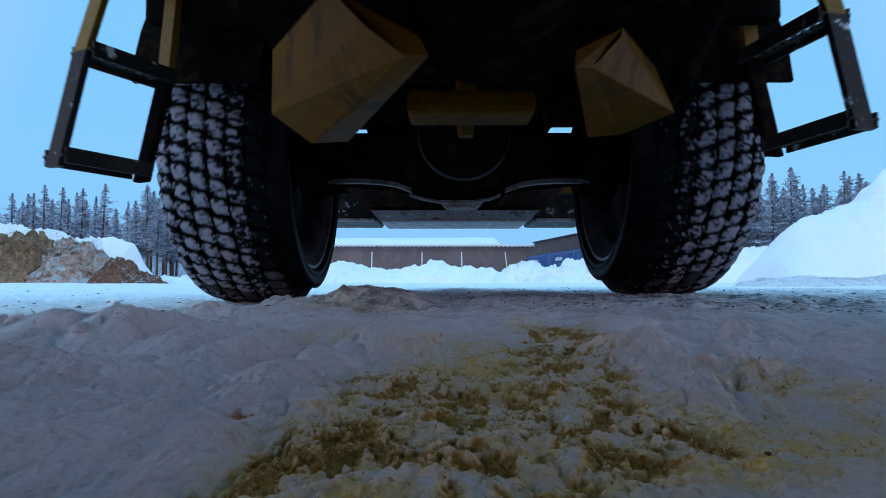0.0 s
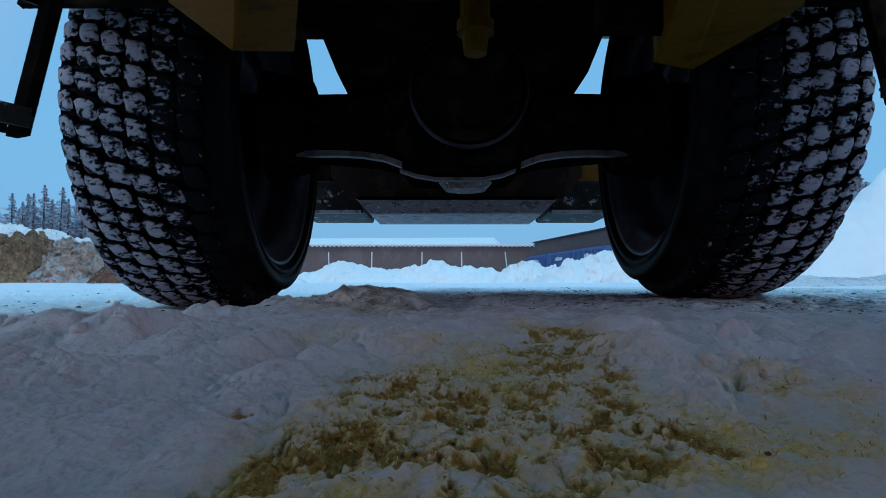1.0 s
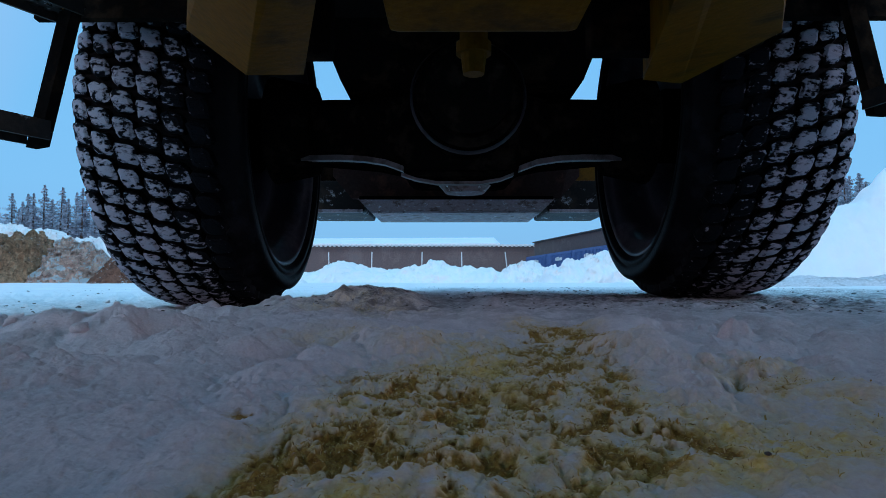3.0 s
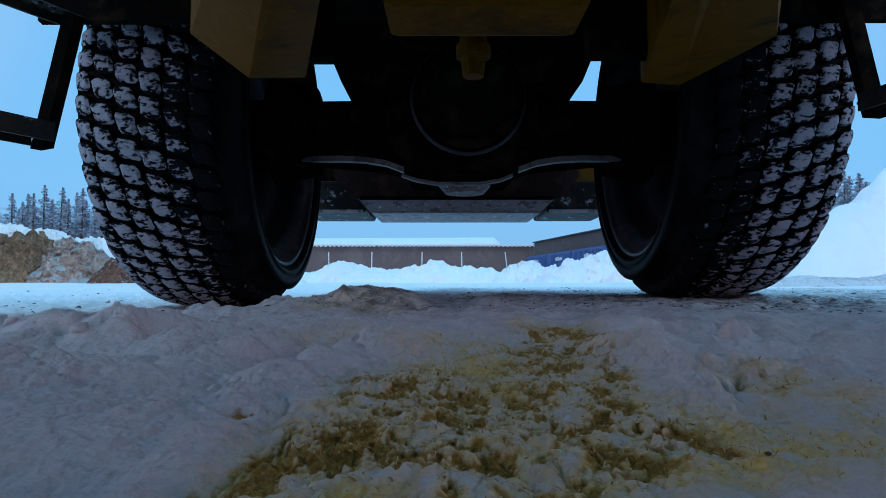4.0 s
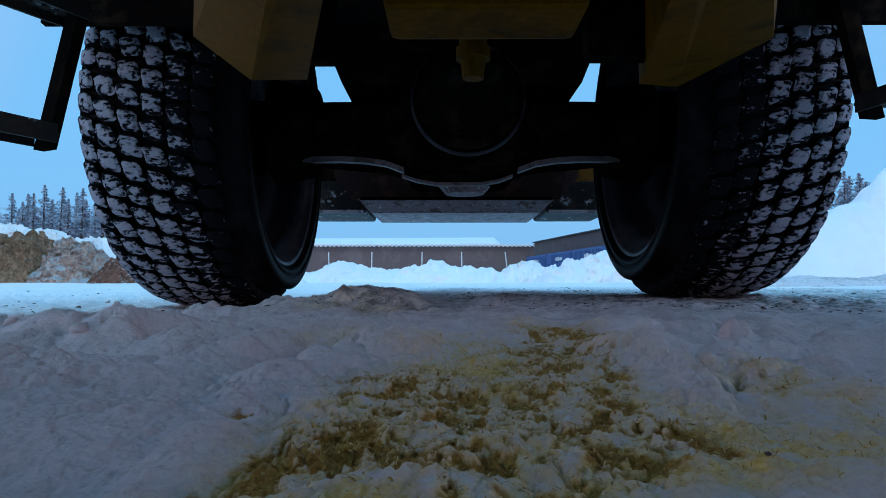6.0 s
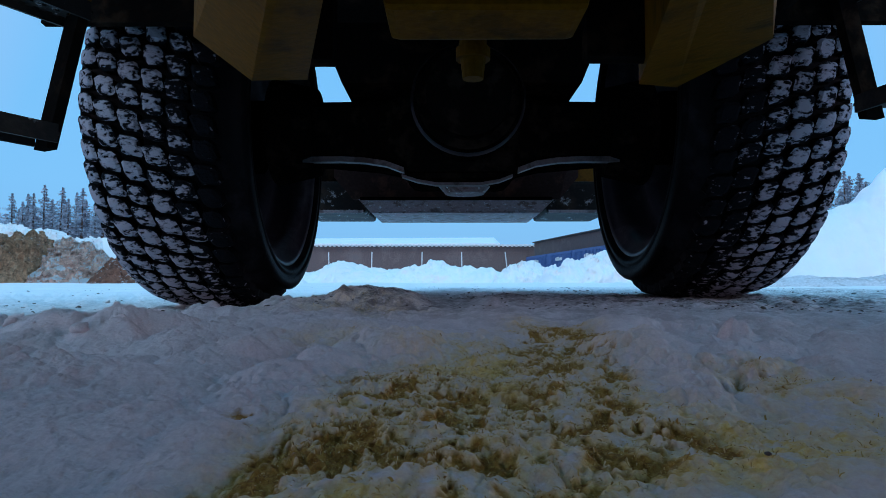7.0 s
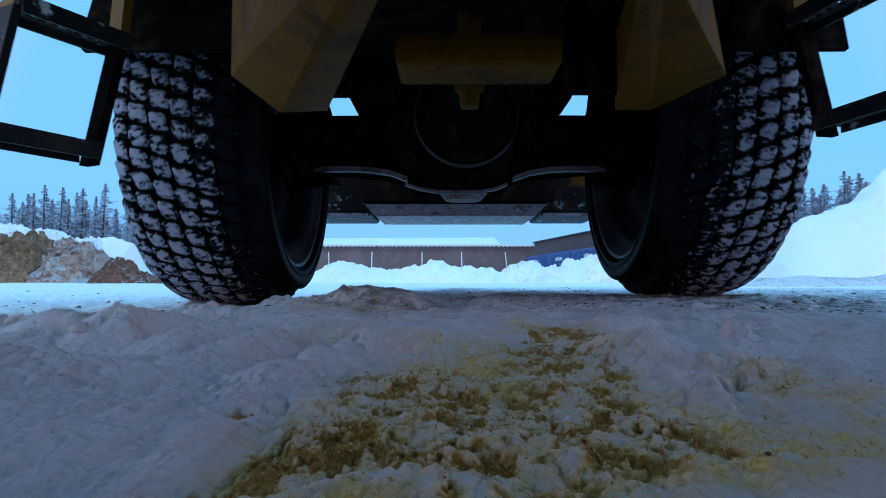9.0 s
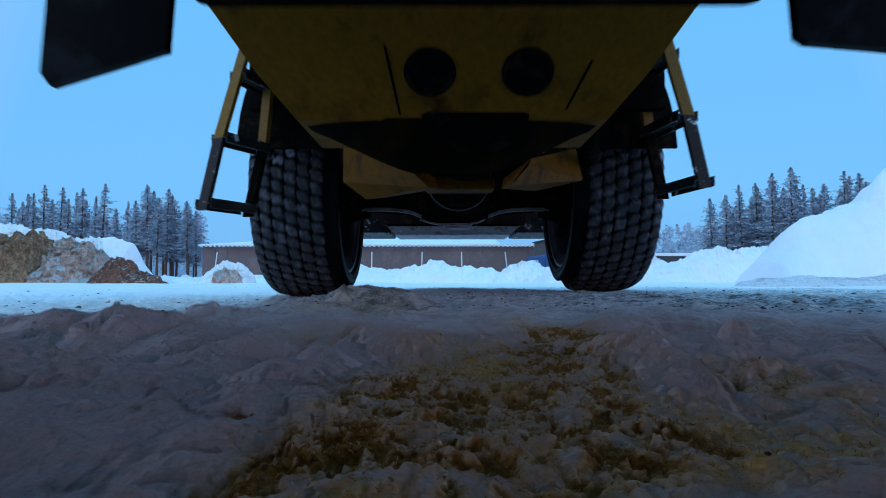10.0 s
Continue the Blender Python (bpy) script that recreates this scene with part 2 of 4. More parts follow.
def bar(bm, p, q, across, up, bevel=0.004):
    """A flat bar from p to q with half-size vectors across and up."""
    p, q, a, u = Vector(p), Vector(q), Vector(across), Vector(up)
    loft(bm, [[p - a - u, p + a - u, p + a + u, p - a + u], [q - a - u, q + a - u, q + a + u, q - a + u]])


def revolve(bm, profile, seg, axis="X", mat=0, closed=False):
    """profile: (along the axis, radius)."""
    rings = []
    for a, r in profile:
        ring = []
        for i in range(seg):
            t = 2 * math.pi * i / seg
            ring.append(bm.verts.new((a, r * math.cos(t), r * math.sin(t))))
        rings.append(ring)
    pairs = list(zip(rings, rings[1:])) + ([(rings[-1], rings[0])] if closed else [])
    for a, b in pairs:
        for i in range(seg):
            f = bm.faces.new((a[i], a[(i + 1) % seg], b[(i + 1) % seg], b[i]))
            f.material_index = mat
            f.smooth = True


def hashed(ix, iy, seed):
    h = (ix * 374761393 + iy * 668265263 + seed * 1442695041) & 0xFFFFFFFF
    h = ((h ^ (h >> 13)) * 1274126177) & 0xFFFFFFFF
    return ((h ^ (h >> 16)) & 0xFFFF) / 65535.0


def vnoise(x, y, seed=0):
    x, y = np.asarray(x, float), np.asarray(y, float)
    ix, iy = np.floor(x).astype(np.int64), np.floor(y).astype(np.int64)
    fx, fy = x - ix, y - iy
    fx, fy = fx * fx * (3 - 2 * fx), fy * fy * (3 - 2 * fy)
    a, b = hashed(ix, iy, seed), hashed(ix + 1, iy, seed)
    c, d = hashed(ix, iy + 1, seed), hashed(ix + 1, iy + 1, seed)
    return (a + (b - a) * fx) * (1 - fy) + (c + (d - c) * fx) * fy - 0.5


def fbm(x, y, octaves=4, seed=0, gain=0.5):
    t, a, s = 0.0, 1.0, 1.0
    for o in range(octaves):
        t = t + a * vnoise(x * s + 17.3 * o, y * s - 9.1 * o, seed + o)
        a, s = a * gain, s * 2.03
    return t


def blob(x, y, cx, cy, rx, ry, sharp=1.0):
    d = ((x - cx) / rx) ** 2 + ((y - cy) / ry) ** 2
    return np.exp(-d ** sharp)


def grid_mesh(name, P, mat, soil=None):
    rows, cols = P.shape[:2]
    i = np.arange(rows - 1)[:, None] * cols + np.arange(cols - 1)[None, :]
    quads = np.stack([i, i + 1, i + cols + 1, i + cols], -1).reshape(-1, 4)
    me = bpy.data.meshes.new(name)
    me.from_pydata(P.reshape(-1, 3).tolist(), [], quads.tolist())
    me.shade_smooth()
    me.materials.append(mat)
    if soil is not None:
        ca = me.color_attributes.new("soil", "FLOAT_COLOR", "POINT")
        c = np.zeros((rows * cols, 4), np.float32)
        c[:, :3] = soil.reshape(-1, 3)
        c[:, 3] = 1
        ca.data.foreach_set("color", c.ravel())
    return new(name, me)


# ---- ground: one sheet of snow ----
# soft yellow stain in the snow: x, y, half-widths, how much
STAIN = ((-0.085, 0.36, 0.045, 0.11, 0.8), (-0.095, 0.26, 0.045, 0.06, 0.8), (-0.05, 0.29, 0.05, 0.07, 0.8), (-0.120, 0.20, 0.022, 0.02, 0.6), (-0.06, 0.21, 0.06, 0.05, 0.9),
         (0.025, 0.50, 0.045, 0.13, 0.85), (0.080, 0.85, 0.050, 0.26, 0.8), (0.012, 0.33, 0.05, 0.09, 0.8), (0.03, 0.25, 0.05, 0.05, 0.6), (-0.03, 0.45, 0.06, 0.14, 0.45),
         (-0.05, 0.62, 0.07, 0.16, 0.35), (0.165, 0.42, 0.05, 0.07, 0.5), (0.09, 0.24, 0.06, 0.06, 0.35), (0.14, 0.31, 0.06, 0.06, 0.3), (-0.27, 1.45, 0.16, 0.25, 0.30), (-0.20, 0.75, 0.06, 0.14, 0.2))
# sawdust clods in it
CLOTS = ((-0.120, 0.255, 0.014, 0.026, 0.75), (-0.095, 0.385, 0.030, 0.060, 0.9), (-0.098, 0.225, 0.020, 0.018, 0.70), (-0.070, 0.40, 0.024, 0.060, 0.9), (-0.098, 0.28, 0.020, 0.030, 1.0),
         (-0.050, 0.29, 0.020, 0.035, 0.9), (0.030, 0.52, 0.030, 0.10, 0.95), (0.062, 0.70, 0.034, 0.13, 0.75), (0.085, 0.90, 0.035, 0.14, 0.5), (0.018, 0.41, 0.024, 0.06, 0.9), (-0.022, 0.28, 0.016, 0.03, 0.7),
         (0.014, 0.305, 0.026, 0.034, 0.95), (0.036, 0.25, 0.012, 0.022, 0.9), (-0.127, 0.20, 0.014, 0.012, 0.75), (-0.042, 0.20, 0.024, 0.018, 0.8), (-0.066, 0.228, 0.020, 0.020, 0.8), (-0.022, 0.335, 0.014, 0.03, 0.6),
         (-0.155, 0.285, 0.010, 0.018, 0.6), (0.150, 0.43, 0.020, 0.04, 0.45), (0.0, 0.235, 0.02, 0.02, 0.6), (-0.30, 1.40, 0.05, 0.08, 0.4))


def puffs(x, y, w, octaves, seed, gain=0.6):
    """Rounded heads with creases between them, about 0 to 1."""
    t, a, n = 0.0, 1.0, 0.0
    for o in range(octaves):
        t = t + a * np.clip(2.2 * np.sqrt(vnoise(x / w + 3.1 * o, y / w - 5.7 * o, seed + o) ** 2 + 0.0015), 0, 1)
        n, a, w = n + a, a * gain, w * 0.47
    return t / n


def fluff_heads(x, y):
    """Heads of fluffy soaked snow, smaller close by."""
    k = np.clip((np.hypot(x, y) - 0.25) / 0.5, 0, 1)
    xw = x + 0.010 * fbm(x / 0.016, y / 0.016, 3, 301, 0.7)
    yw = y + 0.010 * fbm(x / 0.016, y / 0.016, 3, 303, 0.7)
    big = 0.45 + 0.8 * fbm(xw / 0.018, yw / 0.020, 3, 351, 0.7)
    return 0.45 * big + 0.55 * ((1 - k) * puffs(xw, yw, 0.0075, 2, 311, 0.75) + k * puffs(xw, yw, 0.018, 3, 331, 0.7))


def sawdust(x, y):
    """How much pale stain and how much brown clod lies at a place."""
    st = cl = 0.0
    for cx, cy, rx, ry, a in STAIN:
        st = st + a * blob(x, y, cx, cy, rx, ry, 1.3)
    for cx, cy, rx, ry, a in CLOTS:
        cl = cl + a * blob(x, y, cx, cy, rx * 1.15, ry * 1.15)
    tear = fbm(x / 0.015, y / 0.020, 4, 71, 0.75)
    head = fluff_heads(x, y) - 0.40
    st = np.clip(1.5 * st, 0, 1)
    cl = np.clip(cl, 0, 1)
    return np.clip(st * (0.88 + 0.9 * tear - 0.6 * head), 0, 1), np.clip(1.5 * cl * (0.46 + 1.9 * tear - 0.9 * head) - 0.10, 0, 1)


def ground_height(x, y):
    r = np.hypot(x, y)
    near = 1 / (1 + (r / 2.2) ** 2)
    z = 0.010 * fbm(x / 0.45, y / 0.45, 3, 3) * np.clip(r / 0.5, 0, 1)
    grow = np.clip(r / 0.6, 0.22, 1)
    xw = x + 0.014 * fbm(x / 0.06, y / 0.06, 3, 101)
    yw = y + 0.014 * fbm(x / 0.06, y / 0.06, 3, 103)
    # shallow ledges across, soft lumps, fluff
    z = z + near * grow * 0.030 * fbm(x / 0.22, yw / 0.10, 3, 11)
    patch = np.clip(0.55 + 1.6 * fbm(x / 0.20, y / 0.18, 2, 107), 0.12, 1.1)
    z = z + near * np.clip(r / 0.45, 0.40, 1) * 0.034 * (puffs(xw, yw, 0.085, 2, 23, 0.45) - 0.42) * patch
    z = z + near * np.clip(r / 0.40, 0.45, 1.2) * 0.012 * (puffs(xw, yw, 0.024, 3, 211, 0.55) - 0.42) * np.clip(0.6 + 1.2 * fbm(x / 0.09, y / 0.09, 2, 109), 0.2, 1.1)
    z = z + np.clip(1.6 - r, 0, 1) * 0.0020 * fbm(x / 0.009, y / 0.009, 3, 29, 0.65)
    # clods of sawdust stand up with pits between them
    stain, clod = sawdust(x, y)
    z = z + np.clip(stain + clod + 0.25, 0, 1) * np.clip(1.6 - r, 0, 1) * 0.0066 * np.clip(r / 0.35, 0.8, 2.2) * (fluff_heads(x, y) - 0.42)
    z = z - clod * 0.0030
    z = z + np.clip((r - 1.2) / 1.5, 0, 1) * np.clip(8 - r, 0, 1) * 0.014 * fbm(x / 0.22, y / 0.22, 4, 37)
    z = z + np.clip((r - 1.0) / 1.0, 0, 1) * np.clip(7 - r, 0, 1) * (0.024 * np.abs(vnoise(x / 0.07, y / 0.12, 131)) + 0.014 * np.abs(vnoise(x / 0.03, y / 0.06, 133)) - 0.006)
    # left wheel track lies lower
    z = z - 0.040 / (1 + np.exp((x + 0.62) / 0.07)) / (1 + np.exp((y - 7) / 0.8)) / (1 + np.exp((1.5 - y) / 0.25))
    # thrown-up lumps
    z = z + 0.042 * blob(x, y, -0.235, 1.70, 0.13, 0.16, 2.6) * (1 + 0.18 * fbm(x / 0.035, y / 0.05, 3, 43)) + 0.022 * blob(x, y, -0.42, 1.62, 0.12, 0.16, 1.6) * (1 + 0.9 * fbm(x / 0.03, y / 0.05, 3, 45))
    z = z + 0.015 * blob(x, y, -0.50, 1.12, 0.030, 0.05, 1.6) * (1 + 0.8 * fbm(x / 0.02, y / 0.02, 2, 49)) + 0.015 * blob(x, y, -0.355, 1.15, 0.028, 0.06, 1.5) * (1 + 0.8 * fbm(x / 0.02, y / 0.02, 2, 53)) + 0.018 * blob(x, y, -0.27, 1.2, 0.05, 0.06)
    z = z + 0.02 * blob(x, y, -0.55, 1.05, 0.3, 0.10) * (1 + fbm(x / 0.06, y / 0.06, 2, 41))
    z = z + 0.020 * blob(x, y, -0.50, 0.74, 0.24, 0.05, 1.6) - 0.014 * blob(x, y, -0.42, 0.58, 0.20, 0.04) + 0.006 * blob(x, y, -0.30, 0.45, 0.2, 0.05)
    z = z + 0.016 * blob(x, y, -0.12, 0.66, 0.05, 0.10, 1.6) + 0.018 * blob(x, y, 0.115, 0.60, 0.035, 0.09, 1.6)
    z = z - 0.012 * blob(x, y, 0.30, 0.72, 0.22, 0.04) + 0.012 * blob(x, y, 0.238, 0.655, 0.018, 0.024, 1.8) * (1 + 1.6 * fbm(x / 0.012, y / 0.012, 2, 47)) + 0.012 * blob(x, y, 0.30, 0.86, 0.25, 0.05, 1.5)
    z = z + 0.022 * blob(x, y, 0.06, 1.65, 0.05, 0.05)
    # the yard further out
    far = np.clip((r - 5) / 20, 0, 1)
    z = z + far * 0.10 * fbm(x / 6.0, y / 6.0, 4, 51) + 0.02 * np.clip((r - 2.5) / 3, 0, 1) * fbm(x / 0.6, y / 0.6, 4, 61)
    return z


def build_ground():
    front = np.linspace(-42, 42, 980)
    rest = np.linspace(42, 318, 92)[1:-1]
    ang = np.radians(np.concatenate([front, rest, [318.0]]))
    rad = np.concatenate([[0.02], np.geomspace(0.05, 0.14, 12), np.geomspace(0.142, 1.2, 500), np.geomspace(1.205, 3.2, 170), np.geomspace(3.3, 1500, 130)])
    A, Rr = np.meshgrid(ang, rad)
    X, Y = EYE[0] + Rr * np.sin(A), Rr * np.cos(A)
    Z = ground_height(X, Y)
    Z = np.where(Rr < 0.12, np.minimum(Z, 0.0) - 0.01, Z)
    # blob at -0.25, 1.75 darkens the mound for its dirt and its shade
    dirt = np.clip(0.85 * blob(X, Y, 2.8, 4.5, 2.4, 2.8) + 0.45 * blob(X, Y, 1.2, 2.0, 1.1, 1.0) + 0.3 * blob(X, Y, -1.5, 3.0, 1.2, 1.5) + 0.5 * blob(X, Y, 0.5, 2.8, 1.2, 1.4) + 0.55 * blob(X, Y, -0.25, 1.75, 0.22, 0.26, 2.0) + 0.2 * blob(X, Y, -0.35, 1.35, 0.45, 0.25), 0, 1)
    pale, brown = sawdust(X, Y)
    soil = np.stack([pale, dirt, brown], -1)
    ob = grid_mesh("ground", np.stack([X, Y, Z], -1), SNOW_NEAR, soil)
    tagged(ob, "trodden snow with yellow sawdust ground into it", "ground", kind="structure")


build_ground()


CHIP, _n, _l, _b = material("spruce_sawdust")
_g = _n.new("ShaderNodeNewGeometry")
_l.new(ramp(_n, _l, _g.outputs["Random Per Island"], [(0.0, (0.30, 0.15, 0.03)), (0.30, (0.52, 0.33, 0.08)), (0.7, (0.70, 0.50, 0.17)), (1.0, (0.86, 0.72, 0.42))]), _b.inputs["Base Color"])
_b.inputs["Roughness"].default_value = 0.9


def build_chips():
    """Loose fibres and splinters of sawdust lying in the soiled snow."""
    rnd = np.random.RandomState(4)
    pts = []
    spots = CLOTS + STAIN
    total = sum(a * rx * ry for cx, cy, rx, ry, a in spots)
    for cx, cy, rx, ry, a in spots:
        n = int(44000 * a * rx * ry / total)
        pts.append(np.stack([cx + rx * 0.6 * rnd.randn(n), cy + ry * 0.6 * rnd.randn(n)], -1))
    P = np.concatenate(pts)
    P = P[(P[:, 1] > 0.15) & (sum(sawdust(P[:, 0], P[:, 1])) > 0.30 + 0.6 * rnd.rand(len(P)))]
    n = len(P)
    c = np.stack([P[:, 0], P[:, 1], ground_height(P[:, 0], P[:, 1]) + 0.0006], -1)
    ln = rnd.gamma(3.0, 0.00025, n) * np.clip(0.5 + 0.7 * P[:, 1], 0.6, 1.5)
    w = ln * rnd.uniform(0.12, 0.40, n)
    t, tilt = rnd.uniform(0, 6.28, n), rnd.uniform(0.0, 1.0, n)
    u = np.stack([np.cos(t) * np.cos(tilt), np.sin(t) * np.cos(tilt), np.sin(tilt)], -1)
    v = np.stack([-np.sin(t), np.cos(t), rnd.uniform(-0.7, 0.7, n)], -1)
    v /= np.linalg.norm(v, axis=1, keepdims=True)
    nn = np.cross(u, v)
    vs = np.stack([c + u * (ln * (q + 0.6))[:, None] + v * (w * e)[:, None] + nn * (ln * bend)[:, None] for q, bend in ((-1, 0.0), (0, 0.35), (1, 0.0)) for e in (-1, 1)], 1)
    b = np.arange(n)[:, None] * 6
    fs = np.concatenate([b + np.array([0, 1, 3, 2]), b + np.array([2, 3, 5, 4])])
    me = bpy.data.meshes.new("sawdust")
    me.from_pydata(vs.reshape(-1, 3).tolist(), [], fs.tolist())
    me.materials.append(CHIP)
    tagged(new("sawdust", me), "yellow brown sawdust chips scattered on the snow", "sawdust", kind="stuff")


def build_crumbs():
    """Small soft crumbs of broken snow."""
    rnd = np.random.RandomState(9)
    n = 1300
    r = np.exp(rnd.uniform(math.log(0.5), math.log(3.5), n))
    a = np.radians(rnd.uniform(-44, 44, n))
    X, Y = EYE[0] + r * np.sin(a), r * np.cos(a)
    keep = fbm(X / (0.25 * r), Y / (0.25 * r), 3, 91) > 0.05
    X, Y, r = X[keep], Y[keep], r[keep]
    Z = ground_height(X, Y)
    bm = bmesh.new()
    bmesh.ops.create_icosphere(bm, subdivisions=2, radius=1.0)
    base = np.array([v.co for v in bm.verts])
    tri = np.array([[v.index for v in f.verts] for f in bm.faces])
    bm.free()
    V, F = [], []
    for i, (x, y, z, d) in enumerate(zip(X, Y, Z, r)):
        s = rnd.gamma(2.0, 0.0010) * min(2.0, 0.4 + d * 1.0)
        k = rnd.uniform(0, 50)
        lump = 1 + 0.95 * fbm(base[:, 0] * 1.2 + k, base[:, 1] * 1.2 + base[:, 2] * 1.7, 2, 5)
        V.append(base * lump[:, None] * np.array([s, s, s * 0.7]) * rnd.uniform(0.7, 1.3, 3) + np.array([x, y, z + s * 0.05]))
        F.append(tri + i * len(base))
    me = bpy.data.meshes.new("snow_crumbs")
    me.from_pydata(np.concatenate(V).tolist(), [], np.concatenate(F).tolist())
    me.shade_smooth()
    me.materials.append(SNOW_CRUMB)
    tagged(new("snow_crumbs", me), "loose crumbs of broken white snow", "snow", kind="stuff")


build_chips()
build_crumbs()


# ---- distance ----
def heap(name, label, pts, depth, mat, rough=0.25, seed=0, steep=1.0, res=(150, 50), fine=0.05, category="snow pile", group=""):
    """A bank: crest points (x, y, height) along it, half-depth across it."""
    pts = np.array(pts, float)
    u = np.linspace(0, 1, res[0])
    k = np.linspace(0, 1, len(pts))
    cx, cy, ch = (np.interp(u, k, pts[:, i]) for i in range(3))
    v = np.linspace(-1, 1, res[1])
    tx, ty = np.gradient(cx), np.gradient(cy)
    ln = np.hypot(tx, ty)
    nx, ny = -ty / ln, tx / ln
    U, V = np.meshgrid(u, v, indexing="ij")
    X = cx[:, None] + nx[:, None] * V * depth
    Y = cy[:, None] + ny[:, None] * V * depth
    bell = np.clip(1 - np.abs(V) ** (2 * steep), 0, 1) ** (0.9 if steep > 1 else 1.3)
    bell = bell * np.clip(np.minimum(U, 1 - U) / 0.05, 0, 1) ** 0.5
    H = ch[:, None] * bell
    H = H * (1 + 0.22 * fbm(X / 1.7, Y / 1.7, 4, seed)) + rough * bell * fbm(X / 0.7, Y / 0.7, 4, seed + 7)
    X = X + rough * 0.6 * fbm(X / 0.9 + 5, H * 1.3 + Y / 0.9, 4, seed + 9)
    Y = Y + rough * 1.1 * fbm(X / 0.8 + 9, H * 1.6, 4, seed + 13) + fine * fbm(X / 0.22, H / 0.22, 3, seed + 17)
    H = H + fine * 1.2 * bell * fbm(X / 0.30, Y / 0.30, 4, seed + 21, 0.65)
    crumb = np.abs(fbm(X / 0.16 + H / 0.21, Y / 0.16 - H / 0.17, 3, seed + 27, 0.7))
    Y = Y - fine * 1.3 * crumb * bell
    P = np.stack([X, Y, H - 0.14], -1)
    cxm, cym = float(P[..., 0].mean()), float(P[..., 1].mean())
    P[..., 0] -= cxm
    P[..., 1] -= cym
    ob = grid_mesh(name, P, mat)
    ob.location = (cxm, cym, 0)
    return tagged(ob, label, category, group)


def at(px, py, d):
    """Place at a distance d along y, by bearing numbers of the plan: sideways and height."""
    return (EYE[0] + (px - 789.4) / 1100 * d, d, EYE[2] + (500 - py) / 1100 * d)


def build_piles():
    def crest(d, *pp):
        return [at(x, y, d) for x, y in pp]
    heap("snow_bank", "long ploughed bank of lumpy white snow before the hall", crest(42, (520, 485), (560, 478), (600, 462), (650, 470), (700, 474), (735, 468), (770, 457), (810, 468), (850, 472), (890, 470)), 2.6, SNOW_FAR, 0.26, 3, fine=0.16)
    heap("snow_bank", "chunky snow bank with reddish soil mixed in", crest(40, (870, 482), (905, 466), (925, 459), (950, 464), (985, 470)), 2.0, SNOW_FAR, 0.40, 9, fine=0.16)
    heap("snow_bank", "broken blocks of white ploughed snow beside containers", crest(36, (955, 480), (1000, 458), (1040, 450), (1075, 445), (1120, 452), (1170, 462), (1240, 452)), 2.2, SNOW_FAR, 0.42, 12, fine=0.18)
    heap("snow_bank", "low smooth bank of white snow", crest(34, (1130, 478), (1200, 455), (1240, 442), (1275, 436), (1310, 439), (1340, 434), (1375, 445)), 2.2, SNOW_FAR, 0.30, 15, fine=0.16)
    heap("snow_bank", "towering smooth slope of ploughed white snow", crest(16, (1338, 494), (1352, 448), (1373, 424), (1398, 394), (1434, 371), (1465, 357), (1500, 336), (1514, 325), (1533, 306), (1568, 283), (1640, 250), (1760, 240)), 2.0, SNOW_FAR, 0.12, 18)
    heap("snow_bank", "low trodden ledge of grey snow at the slope", crest(10.5, (1275, 500), (1310, 492), (1345, 479), (1420, 476), (1500, 482), (1568, 478), (1680, 474)), 0.9, SNOW_GREY, 0.06, 22, steep=1.5)
    heap("earth_bank", "brown excavated earth bank capped with snow", crest(27, (-160, 411), (-60, 408), (0, 408), (30, 413), (60, 411), (84, 416), (93, 446), (99, 488)), 1.5, SOIL, 0.34, 25, steep=1.7, category="earth bank", res=(320, 130), fine=0.26)
    heap("earth_bank", "pale earth and snow heap with crumbly face", crest(26, (78, 494), (96, 440), (112, 418), (134, 411), (152, 417), (172, 440), (200, 468), (222, 494)), 1.7, SOIL_PALE, 0.42, 29, steep=0.9, category="earth bank", res=(280, 120), fine=0.26)
    heap("earth_bank", "reddish brown earth heap under snow", crest(24.5, (160, 494), (182, 468), (198, 455), (216, 457), (236, 466), (258, 482), (290, 497)), 1.3, SOIL_RED, 0.22, 33, steep=0.85, category="earth bank", res=(240, 100), fine=0.18)
    heap("snow_bank", "white snow lying along the top of the earth bank", crest(28.2, (-170, 402), (-60, 397), (0, 398), (40, 402), (70, 400), (95, 404), (130, 408), (165, 414), (185, 440)), 1.5, SNOW_FAR, 0.20, 36, steep=2.0, fine=0.20)
    heap("snow_bank", "rounded white snow dome behind earth heaps", crest(29, (130, 432), (165, 420), (200, 421), (232, 432), (245, 460), (265, 480), (300, 490)), 1.8, SNOW_FAR, 0.12, 37)
    heap("snow_bank", "low lumpy snow bank at the yard's edge", crest(33, (240, 495), (300, 486), (340, 484), (370, 484), (420, 487), (480, 486), (540, 486)), 1.6, SNOW_FAR, 0.30, 41, fine=0.18)
    heap("snow_bank", "rounded mound of snow with earth showing", crest(30, (352, 494), (378, 473), (402, 459), (425, 467), (446, 492)), 1.0, SNOW_FAR, 0.26, 45, steep=1.1, fine=0.18)
    heap("earth_bank", "small brown earth lump showing in a snow mound", crest(29.3, (378, 478), (394, 467), (412, 467), (430, 480)), 0.55, SOIL_PALE, 0.16, 47, steep=1.0, category="earth bank", fine=0.16)


build_piles()


